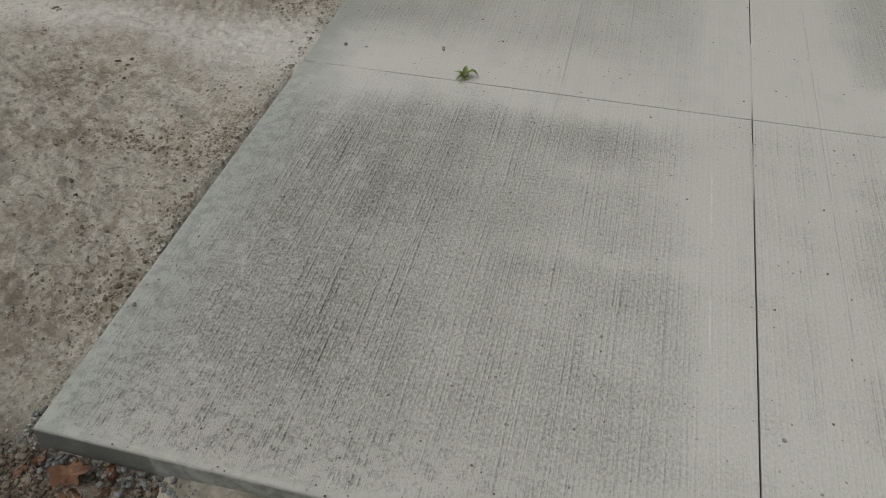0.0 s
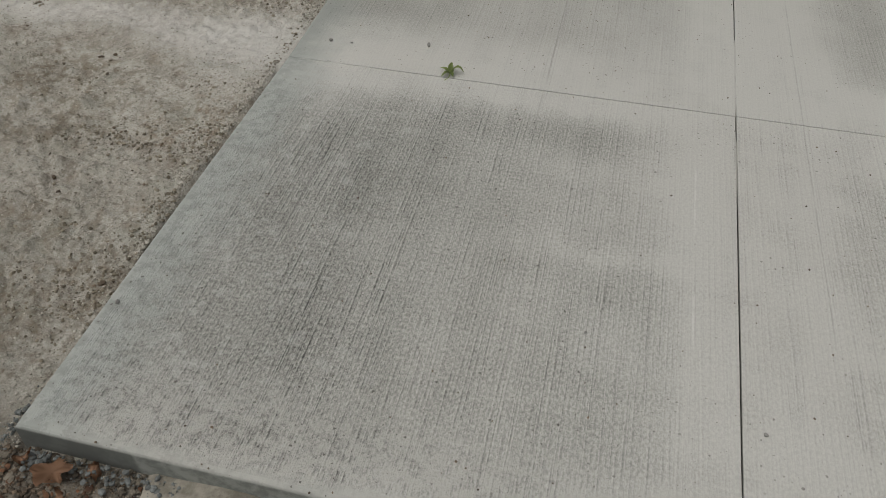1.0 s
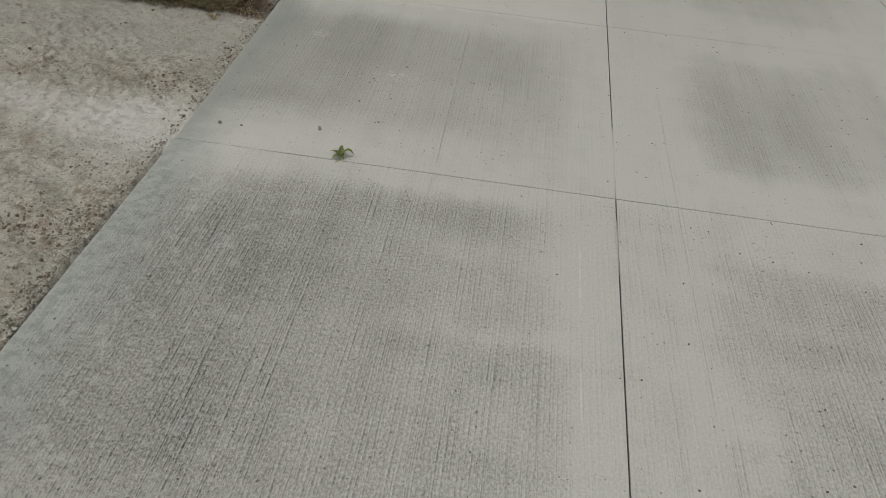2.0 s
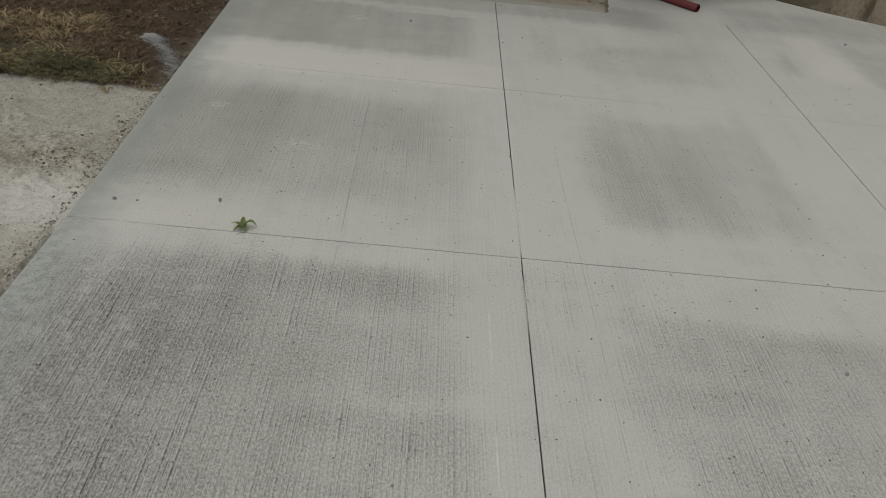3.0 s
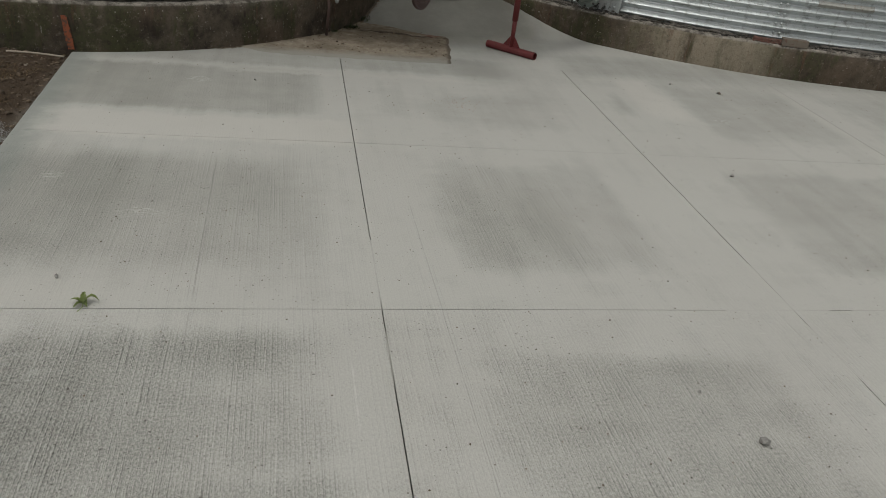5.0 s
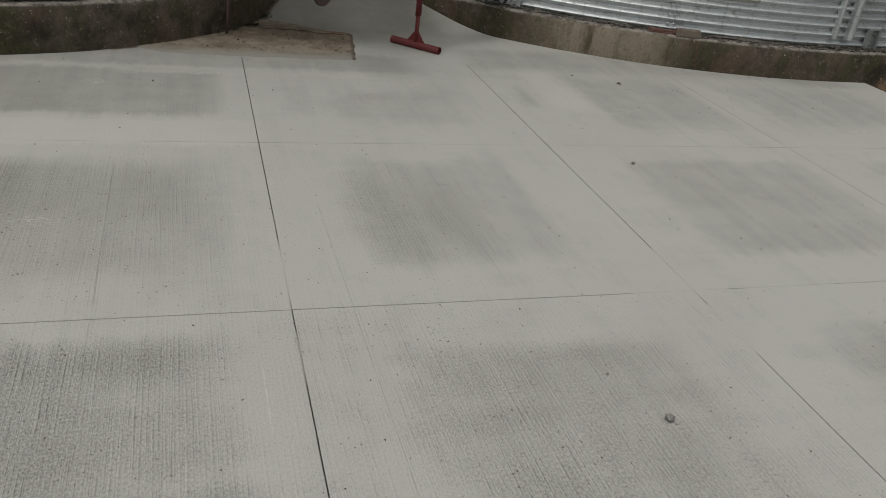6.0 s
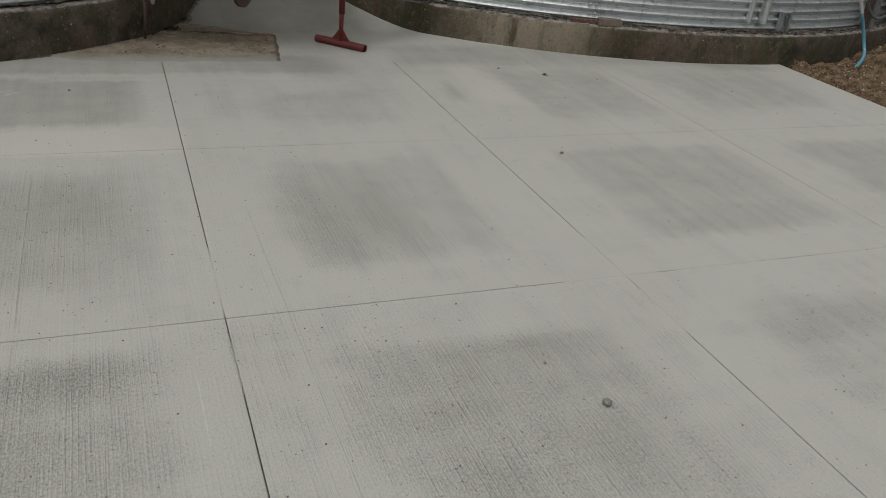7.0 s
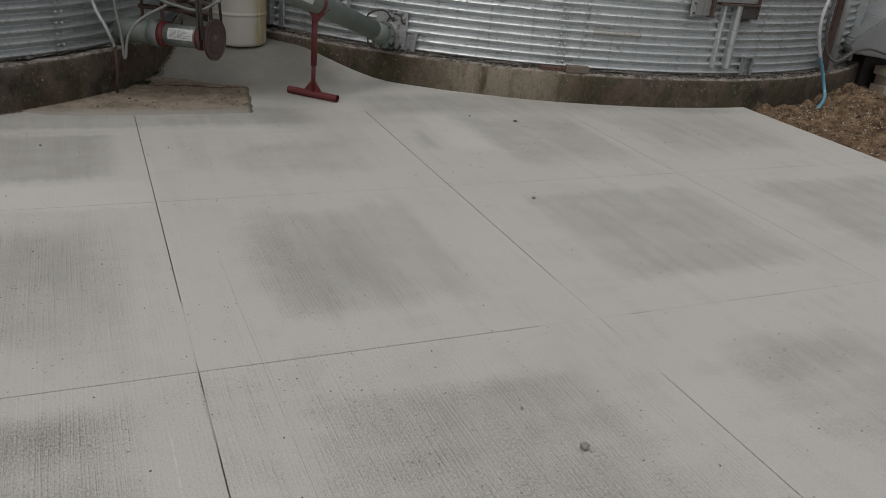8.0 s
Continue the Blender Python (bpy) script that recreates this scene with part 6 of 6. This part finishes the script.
def straw_sprig(x, y, size, turn, label):
    """A tuft of a few dry stems lying flat."""
    r = random.Random(int(turn * 977))
    bm = bmesh.new()
    z = soil_height(x, y)
    for k in range(9):
        a = turn + r.uniform(-0.9, 0.9)
        reach = size * r.uniform(0.5, 1.0)
        bend = r.uniform(-0.35, 0.35) * reach
        tip = (x + reach * math.cos(a) - bend * math.sin(a), y + reach * math.sin(a) + bend * math.cos(a), z + 0.012 * r.random())
        mid = (x + 0.5 * reach * math.cos(a), y + 0.5 * reach * math.sin(a), z + 0.016 + 0.012 * r.random())
        tube(bm, curve([(x, y, z + 0.004), mid, tip], 4), [0.0016] * 8 + [0.0006], 4)
    tagged(mesh("straw_sprig", bm, M_STRAW), label, "dry grass", "straw sprigs")


straw_sprig(-2.12, 1.24, 0.10, 2.2, "pale dry straw sprig lying on the gravel")
straw_sprig(-1.93, 1.33, 0.07, 0.6, "small dry straw sprig at the turf's edge")
straw_sprig(-2.02, 1.46, 0.09, 4.6, "dry straw sprig hanging over the turf's edge")
straw_sprig(-2.02, 1.42, 0.09, 5.4, "bent dry straw sprig by the dust heap")


def weeds(x, y, size, seed, count):
    """A low tuft of dark green weeds at the foot of the foundation."""
    r = random.Random(seed)
    bm = bmesh.new()
    for _ in range(count):
        a = r.uniform(0, math.tau)
        px, py = x + r.gauss(0, size * 0.5), y + r.gauss(0, size * 0.4)
        z = apron_height(px, py)
        tall = size * r.uniform(0.25, 0.8)
        d = Vector((math.cos(a), math.sin(a), 0))
        w = Vector((-d.y, d.x, 0)) * 0.0035
        foot_at = Vector((px, py, z))
        mid = foot_at + d * tall * 0.3 + Vector((0, 0, tall * 0.6))
        tip = foot_at + d * tall * 0.9 + Vector((0, 0, tall * 0.7))
        v = [bm.verts.new(p) for p in (foot_at - w * 0.5, foot_at + w * 0.5, mid + w, mid - w, tip)]
        bm.faces.new((v[0], v[1], v[2], v[3]))
        bm.faces.new((v[3], v[2], v[4]))
    tagged(mesh("weed_tuft", bm, M_WEED), "low tuft of dark green weeds at the foundation's foot", "weeds", kind="stuff")


weeds(0.13, 4.60, 0.075, 3, 90)
weeds(0.26, 4.83, 0.060, 4, 60)
weeds(-0.02, 4.43, 0.045, 5, 36)


def edging():
    bm = bmesh.new()
    tube(bm, curve([(-2.30, 3.20, 0.030), (-2.12, 3.215, 0.022), (-1.93, 3.205, 0.010)], 6), 0.0065, 8)
    tagged(mesh("plastic_pipe", bm, M_WOOD, True), "pale thin pipe lying in the soil by the foundation", "pipe")


edging()
